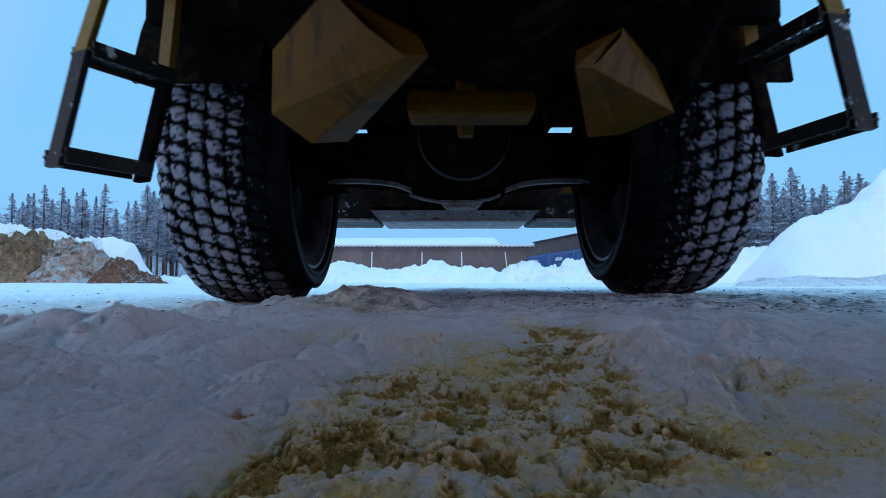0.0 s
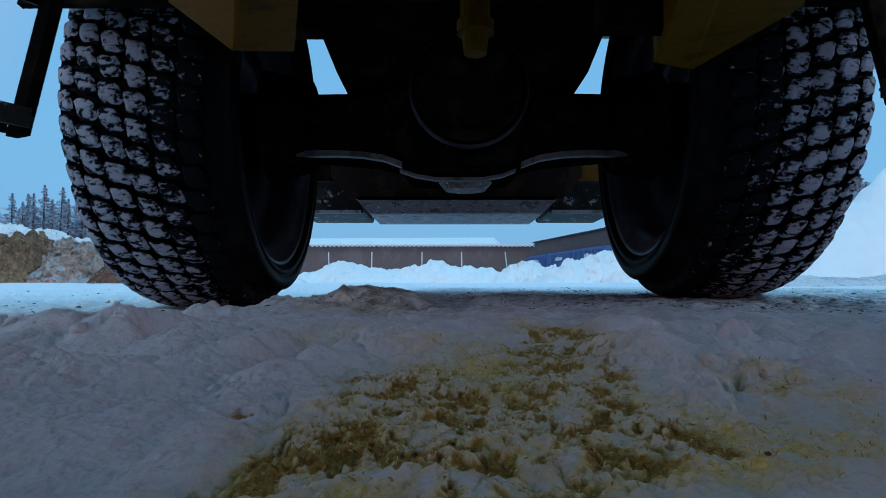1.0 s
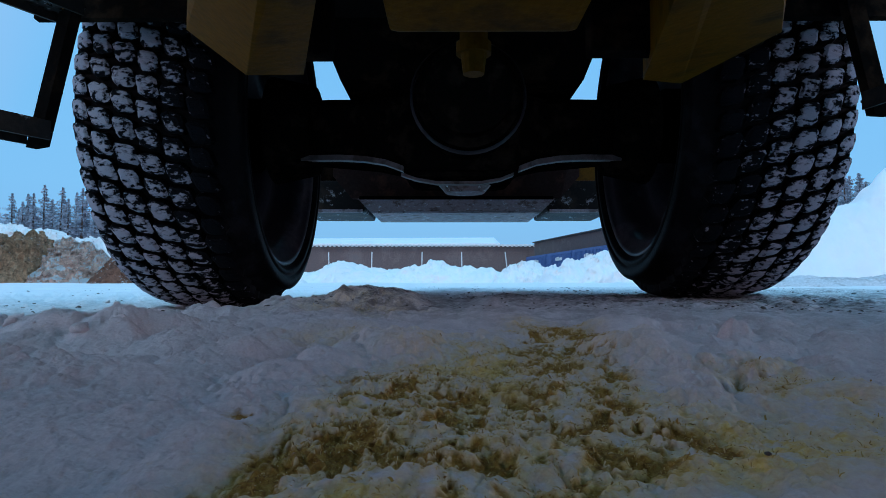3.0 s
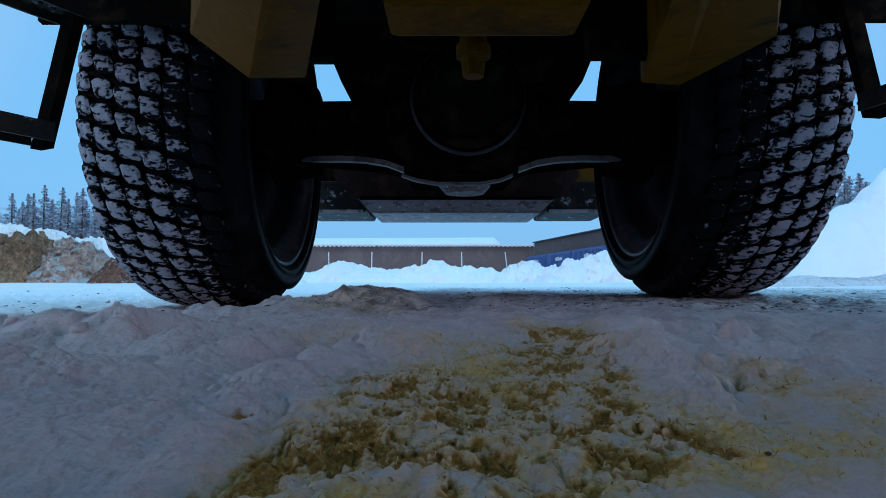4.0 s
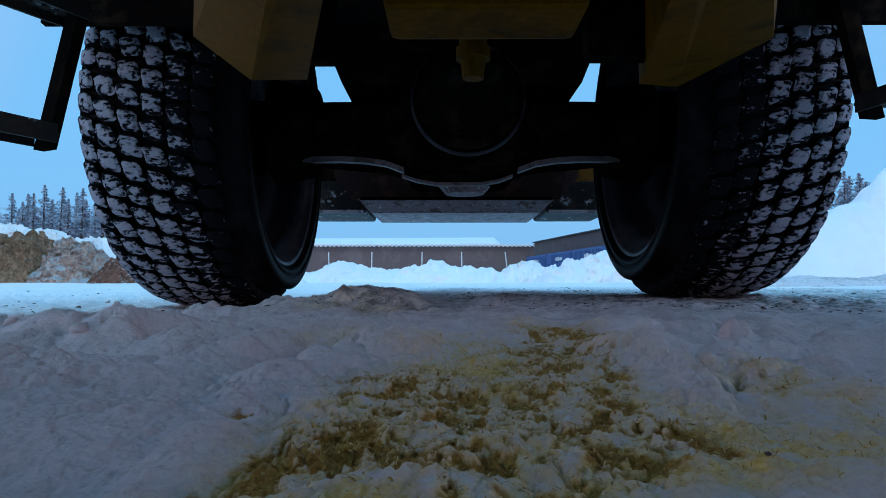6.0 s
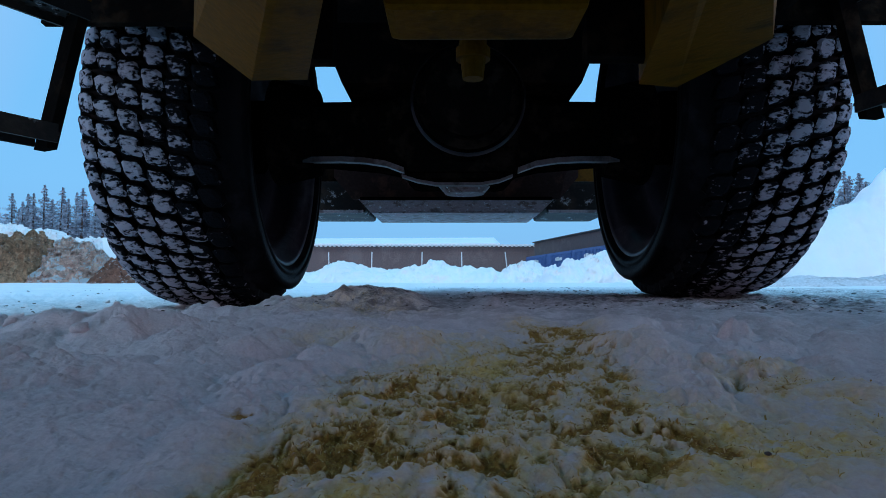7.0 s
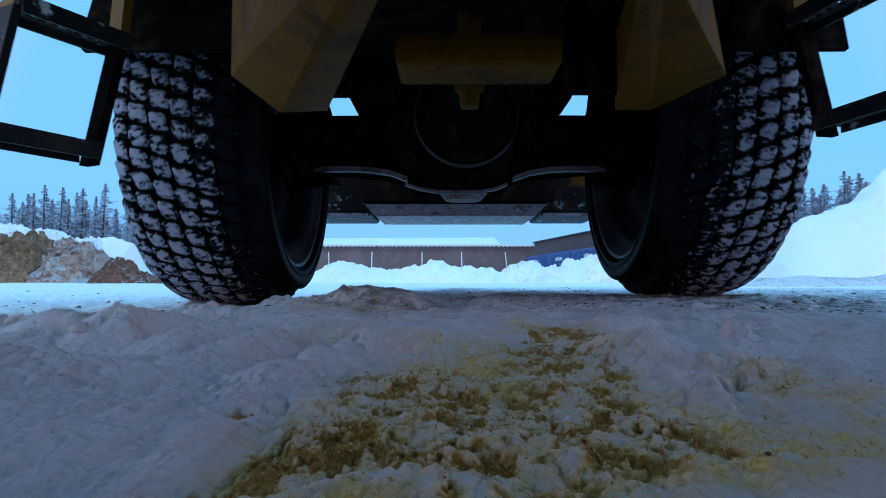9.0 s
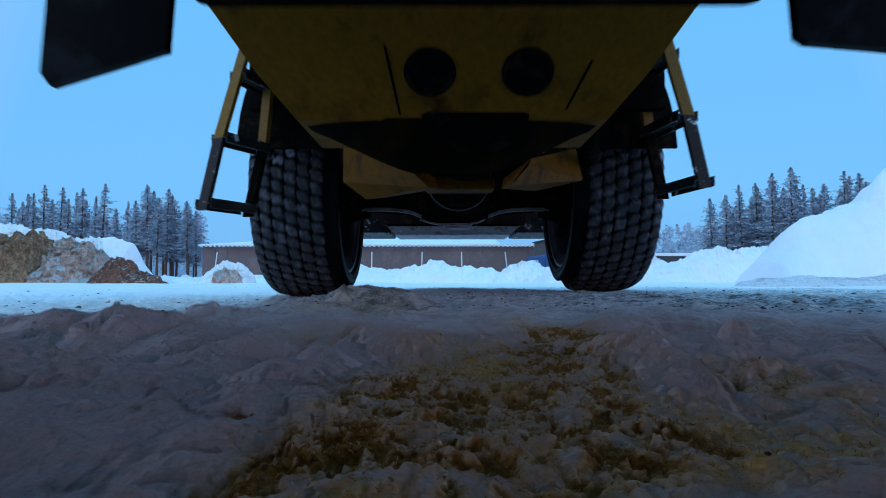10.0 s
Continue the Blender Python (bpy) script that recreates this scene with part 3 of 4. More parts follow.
def build_hall():
    """Long low hall with a snow-covered roof, corrugated eaves and posts before its wall."""
    root = tagged(new("industrial_hall"), "long grey-brown sheet-metal hall with snow-covered roof", "building")
    d = 62.0
    xl, _, zt = at(357, 440, d)
    xr = at(946, 431, d)[0]
    zt = 3.7
    bm = bmesh.new()
    box(bm, xl, xr, d, d + 14, -0.3, zt)
    part("wall", bm, WALL, root)
    zr = 4.95
    bm = bmesh.new()
    xe = at(884, 416, d)[0]
    loft(bm, [[(xl - 0.3, d - 0.5, zt + 0.02), (xl - 0.3, d - 0.5, zt + 0.12), (xl - 0.3, d + 7, zt + 0.2), (xl - 0.3, d + 14.4, zt + 0.1)],
              [(xl + 8.0, d - 0.5, zt + 0.02), (xl + 8.0, d - 0.5, zt + 0.2), (xl + 8.0, d + 7, zr), (xl + 8.0, d + 14.4, zt + 0.1)],
              [(xe, d - 0.5, zt + 0.02), (xe, d - 0.5, zt + 0.22), (xe, d + 7, zr + 0.1), (xe, d + 14.4, zt + 0.1)]])
    part("roof", bm, SNOW_FAR, root, "even white snow cover on the roof")
    bm = bmesh.new()
    loft(bm, [[(xe + 0.05, d - 0.4, zt), (xe + 0.05, d - 0.4, zt + 0.12), (xe + 0.05, d + 7, zt + 0.5), (xe + 0.05, d + 14.3, zt)],
              [(xr + 0.2, d - 0.4, zt), (xr + 0.2, d - 0.4, zt + 0.12), (xr + 0.2, d + 7, zt + 0.3), (xr + 0.2, d + 14.3, zt)]])
    part("roof", bm, SNOW_FAR, root)
    bm = bmesh.new()
    x = xl
    while x < xr:
        box(bm, x, x + 0.22, d - 0.62, d - 0.50, zt - 0.12, zt + 0.10)
        x += 0.44
    tagged(part("eaves", bm, WHITE, root, "white corrugated roof edge"), kind="stuff")
    x = xl + 1.2
    bm = bmesh.new()
    while x < xr:
        box(bm, x, x + 0.05, d - 0.04, d - 0.004, 0, zt - 0.1)
        x += 1.2
    part("cladding_ribs", bm, WALL, root)
    for px, lean in ((376, 0.35), (583, -0.1), (657, 0.05), (746, 0.05), (818, -0.05), (901, -0.35)):
        bm = bmesh.new()
        x0 = at(px, 470, 55)[0]
        tube(bm, (0, 0, -0.2), (lean, 0, 2.75), 0.05, 8)
        p = part("marker_post", bm, WHITE)
        p.location = (x0, 55, 0)
        tagged(p, "thin pale wooden marker post in snow", "post", "posts before the hall")


def build_wing():
    """Lower dark wing that turns towards the yard, with blue containers before it."""
    root = tagged(new("storage_building"), "dark grey shed with flat roof behind containers", "building")
    a, b = at(946, 431, 60), at(1090, 403, 41)
    a, b = Vector((a[0], a[1], 0)), Vector((b[0], b[1], 0))
    side = Vector((b.y - a.y, a.x - b.x, 0)).normalized() * -1
    back = side * 2.0 if side.y > 0 else side * -2.0
    bm = bmesh.new()
    za, zb = 3.85, 3.7
    up = Vector((0, 0, 1))
    loft(bm, [[a - up * 0.3, b - up * 0.3, b + back - up * 0.3, a + back - up * 0.3], [a + up * za, b + up * zb, b + back + up * zb, a + back + up * za]])
    part("wall", bm, DARKWALL, root)
    o = back.normalized()
    bm = bmesh.new()
    loft(bm, [[a - o * 0.2 + up * za, b - o * 0.2 + up * zb, b + back + up * zb, a + back + up * za],
              [a - o * 0.2 + up * (za + 0.1), b - o * 0.2 + up * (zb + 0.1), b + back + up * (zb + 0.1), a + back + up * (za + 0.1)]])
    part("roof", bm, STEEL_SNOW, root)
    run = (b - a).normalized()
    f = -o
    pos = 6.0
    for i in range(3):
        w = 5.6
        p = a + run * pos + f * 2.45
        root = new("shipping_container")
        tagged(root, "faded blue steel shipping container with white lettering bars", "container", "containers beside the hall")
        q = p + run * w
        hgt = 2.25
        bm = bmesh.new()
        loft(bm, [[p, q, q + o * 2.4, p + o * 2.4], [p + up * hgt, q + up * hgt, q + o * 2.4 + up * hgt, p + o * 2.4 + up * hgt]])
        part("body", bm, BLUE, root)
        bm = bmesh.new()
        for k in range(24):
            c = p + run * (w * (k + 0.5) / 24) + f * 0.02
            bar(bm, c + up * 0.15, c + up * (hgt - 0.15), run * 0.06, f * 0.02)
        part("side_ribs", bm, BLUE, root)
        for (s, wd, z, hh) in ((0.44, 0.09, 1.74, 0.07), (0.49, 0.09, 1.77, 0.09), (0.535, 0.08, 1.77, 0.09), (0.575, 0.07, 1.74, 0.07), (0.62, 0.09, 1.74, 0.07), (0.665, 0.08, 1.74, 0.07)):
            bm = bmesh.new()
            c = p + run * (w * s) + f * 0.055
            bar(bm, c + up * (z - hh * 1.5), c + up * (z + hh * 1.5), run * wd, f * 0.01)
            part("lettering_bar", bm, WHITE, root)
        pos += w + 0.25


def build_shed():
    root = tagged(new("low_shed"), "low dark shed with white snow on flat roof", "building")
    x0, x1 = at(1120, 450, 46)[0], at(1250, 450, 46)[0]
    bm = bmesh.new()
    box(bm, x0, x1, 46, 50, -0.2, 2.0)
    part("wall", bm, DARKWALL, root)
    bm = bmesh.new()
    box(bm, x0 - 0.2, x1 + 0.2, 45.7, 50.3, 2.0, 2.22, 0.05)
    part("roof", bm, SNOW_FAR, root)


build_hall()
build_wing()
build_shed()


def conifer(name, seed, height, bare, width, mat, levels=46):
    """Trunk and a crown of drooping, ragged branch sprays."""
    rnd = random.Random(seed)
    root = new(name)
    bm = bmesh.new()
    tube(bm, (0, 0, -0.3), (0, 0, height * 0.55), 0.17, 8, 0.11)
    tube(bm, (0, 0, height * 0.55), (0.05, 0, height * 0.98), 0.11, 8, 0.02)
    for i in range(8):
        z = height * (0.12 + 0.75 * bare * i / 8 + 0.02)
        t = rnd.uniform(0, 6.28)
        tube(bm, (0, 0, z), (0.7 * math.cos(t), 0.7 * math.sin(t), z - 0.1), 0.02, 5, 0.008)
    part("trunk", bm, BARK, root)
    vs, fs = [], []
    whorls = 30
    lean = [rnd.uniform(0, 6.28) for _ in range(whorls + 1)]
    reach = [rnd.uniform(0.50, 1.15) for _ in range(whorls + 1)]
    for k in range(levels * 8):
        u = (k + rnd.random()) / (levels * 8)
        whorl = int(u * whorls)
        t = rnd.uniform(0, 6.28)
        z = height * (bare + (1 - bare) * (0.6 * u + 0.4 * (whorl + 0.5) / whorls))
        r = width * (1 - u) ** (0.75 if bare > 0.2 else 0.95) * 1.35 * rnd.uniform(0.40, 1.05) * reach[whorl] * (1 + 0.38 * math.cos(t - lean[whorl])) + 0.12 * (1.1 - u)
        if u < 0.20:
            r *= 0.40 + 3 * u
        c, s = math.cos(t), math.sin(t)
        drop = rnd.uniform(-0.05, 0.34) - 0.30 * u
        # twigs of ragged needle tufts along the limb
        for i in range(7):
            a0 = rnd.uniform(0.12, 1.0)
            side = rnd.choice((-1, 1)) * rnd.uniform(0.1, 1.0)
            w = (0.10 + 0.22 * r * (1.1 - a0)) * side
            px, py = c * r * a0 - s * w, s * r * a0 + c * w
            pz = z - drop * r * a0 + rnd.uniform(-0.10, 0.06)
            ln = rnd.uniform(0.10, 0.26) * (0.6 + 0.22 * r) * (1 - 0.5 * u)
            d = t + rnd.uniform(-0.9, 0.9)
            cc, ss = math.cos(d), math.sin(d)
            h = rnd.uniform(0.04, 0.11)
            base = len(vs)
            vs += [(px - cc * ln, py - ss * ln, pz + h), (px - ss * ln * 0.4, py + cc * ln * 0.4, pz - h), (px + cc * ln, py + ss * ln, pz - h * 0.6), (px + ss * ln * 0.4, py - cc * ln * 0.4, pz + h * 0.3)]
            fs += [(base, base + 1, base + 2), (base, base + 2, base + 3)]
        base = len(vs)
        vs += [(0, 0, z + 0.02), (c * r * 0.9, s * r * 0.9, z - drop * r * 0.9), (0, 0, z - 0.03)]
        fs.append((base, base + 1, base + 2))
    b = len(vs)
    vs += [(0.06, 0, height * 0.93), (-0.06, 0.03, height * 0.93), (0, -0.06, height * 0.93), (0, 0, height * 1.01)]
    fs += [(b, b + 1, b + 3), (b + 1, b + 2, b + 3), (b + 2, b, b + 3)]
    me = bpy.data.meshes.new("crown")
    me.from_pydata(vs, [], fs)
    me.materials.append(mat)
    crown = new("crown", me)
    crown.parent = root
    return root


def build_trees():
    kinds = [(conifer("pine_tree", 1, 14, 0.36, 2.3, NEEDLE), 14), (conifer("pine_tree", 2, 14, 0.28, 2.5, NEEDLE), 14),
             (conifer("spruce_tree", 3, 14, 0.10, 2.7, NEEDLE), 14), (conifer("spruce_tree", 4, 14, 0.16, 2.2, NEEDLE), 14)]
    label = {"pine_tree": "tall frosted pine with bare lower trunk", "spruce_tree": "slender dark spruce dusted with frost"}
    spots = []
    for px, top, d in ((236, 352, 78), (252, 322, 76), (272, 338, 80), (286, 350, 74), (298, 333, 78), (311, 345, 82), (325, 352, 77), (338, 358, 75), (350, 372, 79), (262, 362, 84), (318, 372, 86), (244, 372, 80), (279, 360, 83), (304, 366, 80), (330, 380, 84), (344, 392, 82), (226, 384, 88), (192, 388, 94), (172, 372, 99), (48, 362, 103), (32, 368, 99), (118, 362, 101), (66, 358, 98), (14, 366, 101), (-24, 360, 103),
                       (183, 324, 92), (212, 352, 90), (165, 345, 98), (200, 368, 95), (140, 330, 97), (125, 336, 100), (110, 348, 96), (95, 327, 99), (75, 325, 104), (58, 340, 100), (40, 338, 102), (22, 352, 97), (6, 337, 103), (-12, 345, 99), (-35, 335, 101), (150, 352, 104), (88, 350, 106),
                       (1268, 348, 86), (1285, 343, 84), (1300, 352, 88), (1322, 322, 82), (1340, 330, 85), (1352, 318, 83), (1366, 304, 80), (1380, 306, 84), (1403, 295, 79), (1415, 325, 82), (1392, 330, 86), (1310, 362, 90), (1292, 372, 88), (1332, 356, 86), (1358, 350, 84), (1374, 345, 85), (1409, 352, 83), (1426, 352, 90), (1498, 330, 93), (1444, 345, 94), (1516, 326, 92), (1436, 322, 95), (1452, 328, 92), (1466, 322, 96), (1490, 302, 90), (1508, 308, 94), (1526, 304, 92), (1545, 318, 95), (1478, 335, 98)):
        spots.append((px, top, d))
    used = [False] * 4
    rnd = random.Random(5)
    for px, top, d in spots:
        k = rnd.randrange(4) if not (230 < px < 360) else rnd.randrange(2)
        src, h0 = kinds[k]
        x, y, z = at(px, top, d)
        s = z / h0
        m = pose(x, y + rnd.uniform(-1.5, 1.5), 0, rnd.uniform(-2, 2), rnd.uniform(-2, 2), rnd.uniform(0, 360)) @ Matrix.Diagonal((s * 1.35, s * 1.35, s * 0.99, 1))
        if used[k]:
            ob = copy_thing(src, m @ Matrix.Diagonal((*(1 / q for q in src.scale), 1)))
        else:
            ob = src
            ob.matrix_basis = m
            used[k] = True
        tagged(ob, label[ob.name.split(".")[0]], "tree", "trees at the yard's edge")
    # far woods, the mist put into their needle colour
    vs, fs = [], []
    for i in range(420):
        px = rnd.choice((rnd.uniform(-150, 240), rnd.uniform(-150, 240), rnd.uniform(1150, 1600), rnd.uniform(1180, 1300), rnd.uniform(240, 360)))
        d = rnd.uniform(125, 170)
        low = 418 if 1150 < px < 1290 else (395 if px < 700 else 380)
        x, y, z = at(px, low + rnd.uniform(-26, 22), d)
        w = z * 0.13
        for k in range(90):
            u = rnd.random() ** 0.8
            zz = z * (0.10 + 0.88 * u)
            rr = (w * (1 - u) ** 0.8 + 0.12) * math.sqrt(rnd.random())
            t, q, d = rnd.uniform(0, 6.28), rnd.uniform(0.20, 0.55), rnd.uniform(0, 6.28)
            cx, cy = x + rr * math.cos(t), y + rr * math.sin(t)
            base = len(vs)
            vs += [(cx, cy, zz + q * 0.6), (cx + q * math.cos(d), cy + q * math.sin(d), zz - q * 0.3), (cx - q * math.cos(d + 0.6), cy - q * math.sin(d + 0.6), zz - q * 0.4)]
            fs.append((base, base + 1, base + 2))
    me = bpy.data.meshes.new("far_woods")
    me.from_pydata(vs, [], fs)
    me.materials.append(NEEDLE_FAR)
    tagged(new("far_woods", me), "distant frosted conifer forest with haze put into its colour", "forest", kind="stuff")


build_trees()

# ---- the loader: its space has the rear axle over the origin, y forwards, away from the camera ----
loader = tagged(new("wheel_loader"), "worn yellow wheel loader with snow-packed tyres and two side ladders", "construction vehicle")
TYRE_R, IN_X, OUT_X = 0.745, 0.751, 1.288
MID_X, HALF = (IN_X + OUT_X) / 2, (OUT_X - IN_X) / 2
WHEELS = []


def crown_radius(u):
    """Radius of the tread across its width, u from -1 to 1."""
    return TYRE_R - 0.022 * u * u - 0.035 * u ** 6


def build_wheel(side, y0=0.0):
    zc = TYRE_R if side > 0 else TYRE_R - 0.04
    bm = bmesh.new()
    for a, r in ((0.10, 0.16), (-0.05, 0.20)):
        tube(bm, (-side * (a + 0.04), 0, 0), (-side * (a - 0.10), 0, 0), r, 28)
    hub = part("wheel", bm, GREASE, loader, smooth=False)
    hub.location = (side * MID_X, y0, zc)
    # carcass
    prof = []
    for u in np.linspace(-1, 1, 17):
        prof.append((u * HALF * 0.97, crown_radius(u) - 0.034))
    right = [(0.270, 0.67), (0.280, 0.645), (0.282, 0.620), (0.275, 0.616), (0.275, 0.606), (0.280, 0.602), (0.276, 0.585), (0.268, 0.580), (0.262, 0.570), (0.245, 0.560), (0.22, 0.55)]
    prof = [(-a, r) for a, r in reversed(right)] + prof + right
    bm = bmesh.new()
    revolve(bm, prof, 96)
    tyre = part("tyre", bm, RUBBER, hub, "black rubber tyre with stepped sidewall")
    # lugs
    rnd = random.Random(8 + side)
    bm = bmesh.new()
    hold = bm.verts.layers.float_color.new("hold")
    cols, count = 6, 56
    span = np.linspace(-0.60, 0.88, cols) * side
    for c in range(cols):
        u0 = span[c]
        for i in range(count):
            t0 = 2 * math.pi * (i + 0.5 * (c % 2) + 0.10 * c) / count
            hu, ht = 0.138 * rnd.uniform(0.95, 1.05), 0.0385 / TYRE_R * rnd.uniform(0.94, 1.06)
            lean = -0.26 * side
            edge = []
            for k in range(16):
                a = 2 * math.pi * (k + 0.5) / 16
                ca, sa = math.cos(a), math.sin(a)
                q = (abs(ca) ** 7 + abs(sa) ** 7) ** (-1 / 7) * rnd.uniform(0.90, 1.05)
                edge.append((ca * q, sa * q))

            def ring(k, drop):
                out = []
                for du, dt in edge:
                    u = u0 + (du + lean * dt) * hu * k
                    t = t0 + (dt - 0.12 * side * du) * ht * k
                    r = crown_radius(min(1.05, max(-1.05, u))) - drop
                    out.append(bm.verts.new((u * HALF, r * math.cos(t), r * math.sin(t))))
                return out
            deg = math.degrees(t0) % 360
            face = 1 if 70 < deg < 285 or (deg < 325 and rnd.random() < (325 - deg) / 40 and deg > 180) else 2
            low, top, inner = ring(1.03, 0.042), ring(0.95, 0.007), ring(0.62, -rnd.uniform(0.0, 0.004))
            r = crown_radius(u0) + 0.003
            mid = bm.verts.new((u0 * HALF, r * math.cos(t0), r * math.sin(t0)))
            keep = ((-0.6, 0.35, 0.95, 1.05, 1.05, 1.0) if side < 0 else (-0.8, -0.2, 0.75, 1.05, 1.05, 1.0))[c] * rnd.uniform(0.8, 1.12)
            for vs, h in ((low, -0.3), (top, 0.38 * keep), (inner, 0.85 * keep), ([mid], 1.0 * keep)):
                for w in vs:
                    w[hold] = (h, h, h, 1.0)
            for j in range(16):
                j2 = (j + 1) % 16
                bm.faces.new((low[j], low[j2], top[j2], top[j])).material_index = 0
                bm.faces.new((top[j], top[j2], inner[j2], inner[j])).material_index = face
                bm.faces.new((inner[j], inner[j2], mid)).material_index = face
    part("tread", bm, (RUBBER, TREAD, TREAD_WET), tyre, "diamond tread lugs packed with snow")
    # rim with stepped flange, dished to the inside
    s = -side
    bm = bmesh.new()
    revolve(bm, [(s * 0.240, 0.572), (s * 0.256, 0.570), (s * 0.260, 0.560), (s * 0.248, 0.545), (s * 0.225, 0.525), (s * 0.222, 0.505), (s * 0.16, 0.485), (s * 0.10, 0.475), (s * 0.085, 0.42), (s * 0.09, 0.36), (s * 0.06, 0.33), (s * 0.0, 0.30), (s * -0.03, 0.27), (s * -0.035, 0.16)], 72)
    revolve(bm, [(-s * 0.240, 0.572), (-s * 0.258, 0.565), (-s * 0.248, 0.545), (-s * 0.225, 0.505), (-s * 0.10, 0.45), (-s * 0.03, 0.28)], 72)
    part("rim", bm, RIM, hub, "dark steel rim with wet ice")
    me = None
    for i in range(12):
        t = 2 * math.pi * i / 12
        if me is None:
            bm = bmesh.new()
            tube(bm, (s * -0.03, 0, 0), (s * 0.0, 0, 0), 0.016, 6)
            nut = part("wheel_nut", bm, GREASE, hub)
            me = nut.data
        else:
            nut = new("wheel_nut", me)
            nut.parent = hub
        nut.location = (0, 0.235 * math.cos(t), 0.235 * math.sin(t))
    WHEELS.append((hub, side * MID_X, y0, zc))


# the pair at -5.2 stays unseen, added so the machine stands
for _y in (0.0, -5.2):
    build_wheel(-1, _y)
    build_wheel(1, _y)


def build_axle():
    bm = bmesh.new()
    sec = []
    for x, zl, zh, d in ((-0.86, 0.60, 0.842, 0.13), (-0.60, 0.585, 0.835, 0.13), (-0.36, 0.565, 0.835, 0.14), (-0.26, 0.55, 0.842, 0.18), (-0.22, 0.52, 0.88, 0.22),
                         (0.22, 0.52, 0.88, 0.22), (0.26, 0.55, 0.842, 0.18), (0.36, 0.565, 0.835, 0.14), (0.60, 0.585, 0.835, 0.13), (0.842, 0.60, 0.842, 0.13)):
        c = 0.03
        sec.append([(x, -d + c, zl), (x, d - c, zl), (x, d, zl + c), (x, d, zh - c), (x, d - c, zh), (x, -d + c, zh), (x, -d, zh - c), (x, -d, zl + c)])
    loft(bm, sec)
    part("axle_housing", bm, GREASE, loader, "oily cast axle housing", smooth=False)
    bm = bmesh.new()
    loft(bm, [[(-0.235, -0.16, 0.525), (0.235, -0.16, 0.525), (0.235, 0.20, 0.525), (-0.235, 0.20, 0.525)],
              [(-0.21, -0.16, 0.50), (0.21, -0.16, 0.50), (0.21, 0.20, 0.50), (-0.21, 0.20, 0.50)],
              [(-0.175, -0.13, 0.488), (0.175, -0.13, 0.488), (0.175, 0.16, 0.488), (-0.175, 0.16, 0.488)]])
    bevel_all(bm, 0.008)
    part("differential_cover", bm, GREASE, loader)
    bm = bmesh.new()
    rim = [(-0.244, 0.505), (-0.18, 0.484), (-0.10, 0.470), (0.08, 0.470), (0.16, 0.484), (0.212, 0.505)]
    for (xa, za), (xb, zb) in zip(rim, rim[1:]):
        bar(bm, (xa, -0.165, za), (xb, -0.165, zb), (0, 0.02, 0), (0, 0, 0.006))
    part("cover_rim", bm, LIT_EDGE, loader, "pale strip painted as the lit rim of the axle cover")
    for e in (-1, 1):
        bm = bmesh.new()
        pts = [(e * 0.66, -0.135, 0.578), (e * 0.50, -0.14, 0.579), (e * 0.40, -0.15, 0.572), (e * 0.31, -0.16, 0.556), (e * 0.235, -0.175, 0.526)]
        for p, q in zip(pts, pts[1:]):
            bar(bm, p, q, (0, 0.02, 0), (0, 0, 0.011))
        part("axle_lip", bm, LIT_EDGE, loader)
    bm = bmesh.new()
    tube(bm, (0.02, 0.02, 0.49), (0.02, 0.02, 0.455), 0.115, 24, 0.085)
    part("drain_plate", bm, RUST_PLATE, loader, "icy light metal plate")
    bm = bmesh.new()
    tube(bm, (0.02, -0.45, 0.745), (0.02, -0.1, 0.745), 0.19, 32)
    tube(bm, (0.02, -0.52, 0.745), (0.02, -0.44, 0.745), 0.155, 32)
    part("pinion_housing", bm, GREASE, loader)
    bm = bmesh.new()
    revolve(bm, [(-0.02, 0.205), (0.0, 0.215), (0.02, 0.205)], 40, closed=False)
    bmesh.ops.rotate(bm, verts=bm.verts, matrix=Matrix.Rotation(radians(90), 3, "Z"))
    bmesh.ops.translate(bm, verts=bm.verts, vec=(0.02, -0.44, 0.745))
    part("housing_ring", bm, RIM, loader)
    for s in (-1, 1):
        bm = bmesh.new()
        tube(bm, (s * 0.62, -0.02, 0.72), (s * 0.80, -0.02, 0.72), 0.19, 28, 0.23)
        part("brake_drum", bm, GREASE, loader)


build_axle()


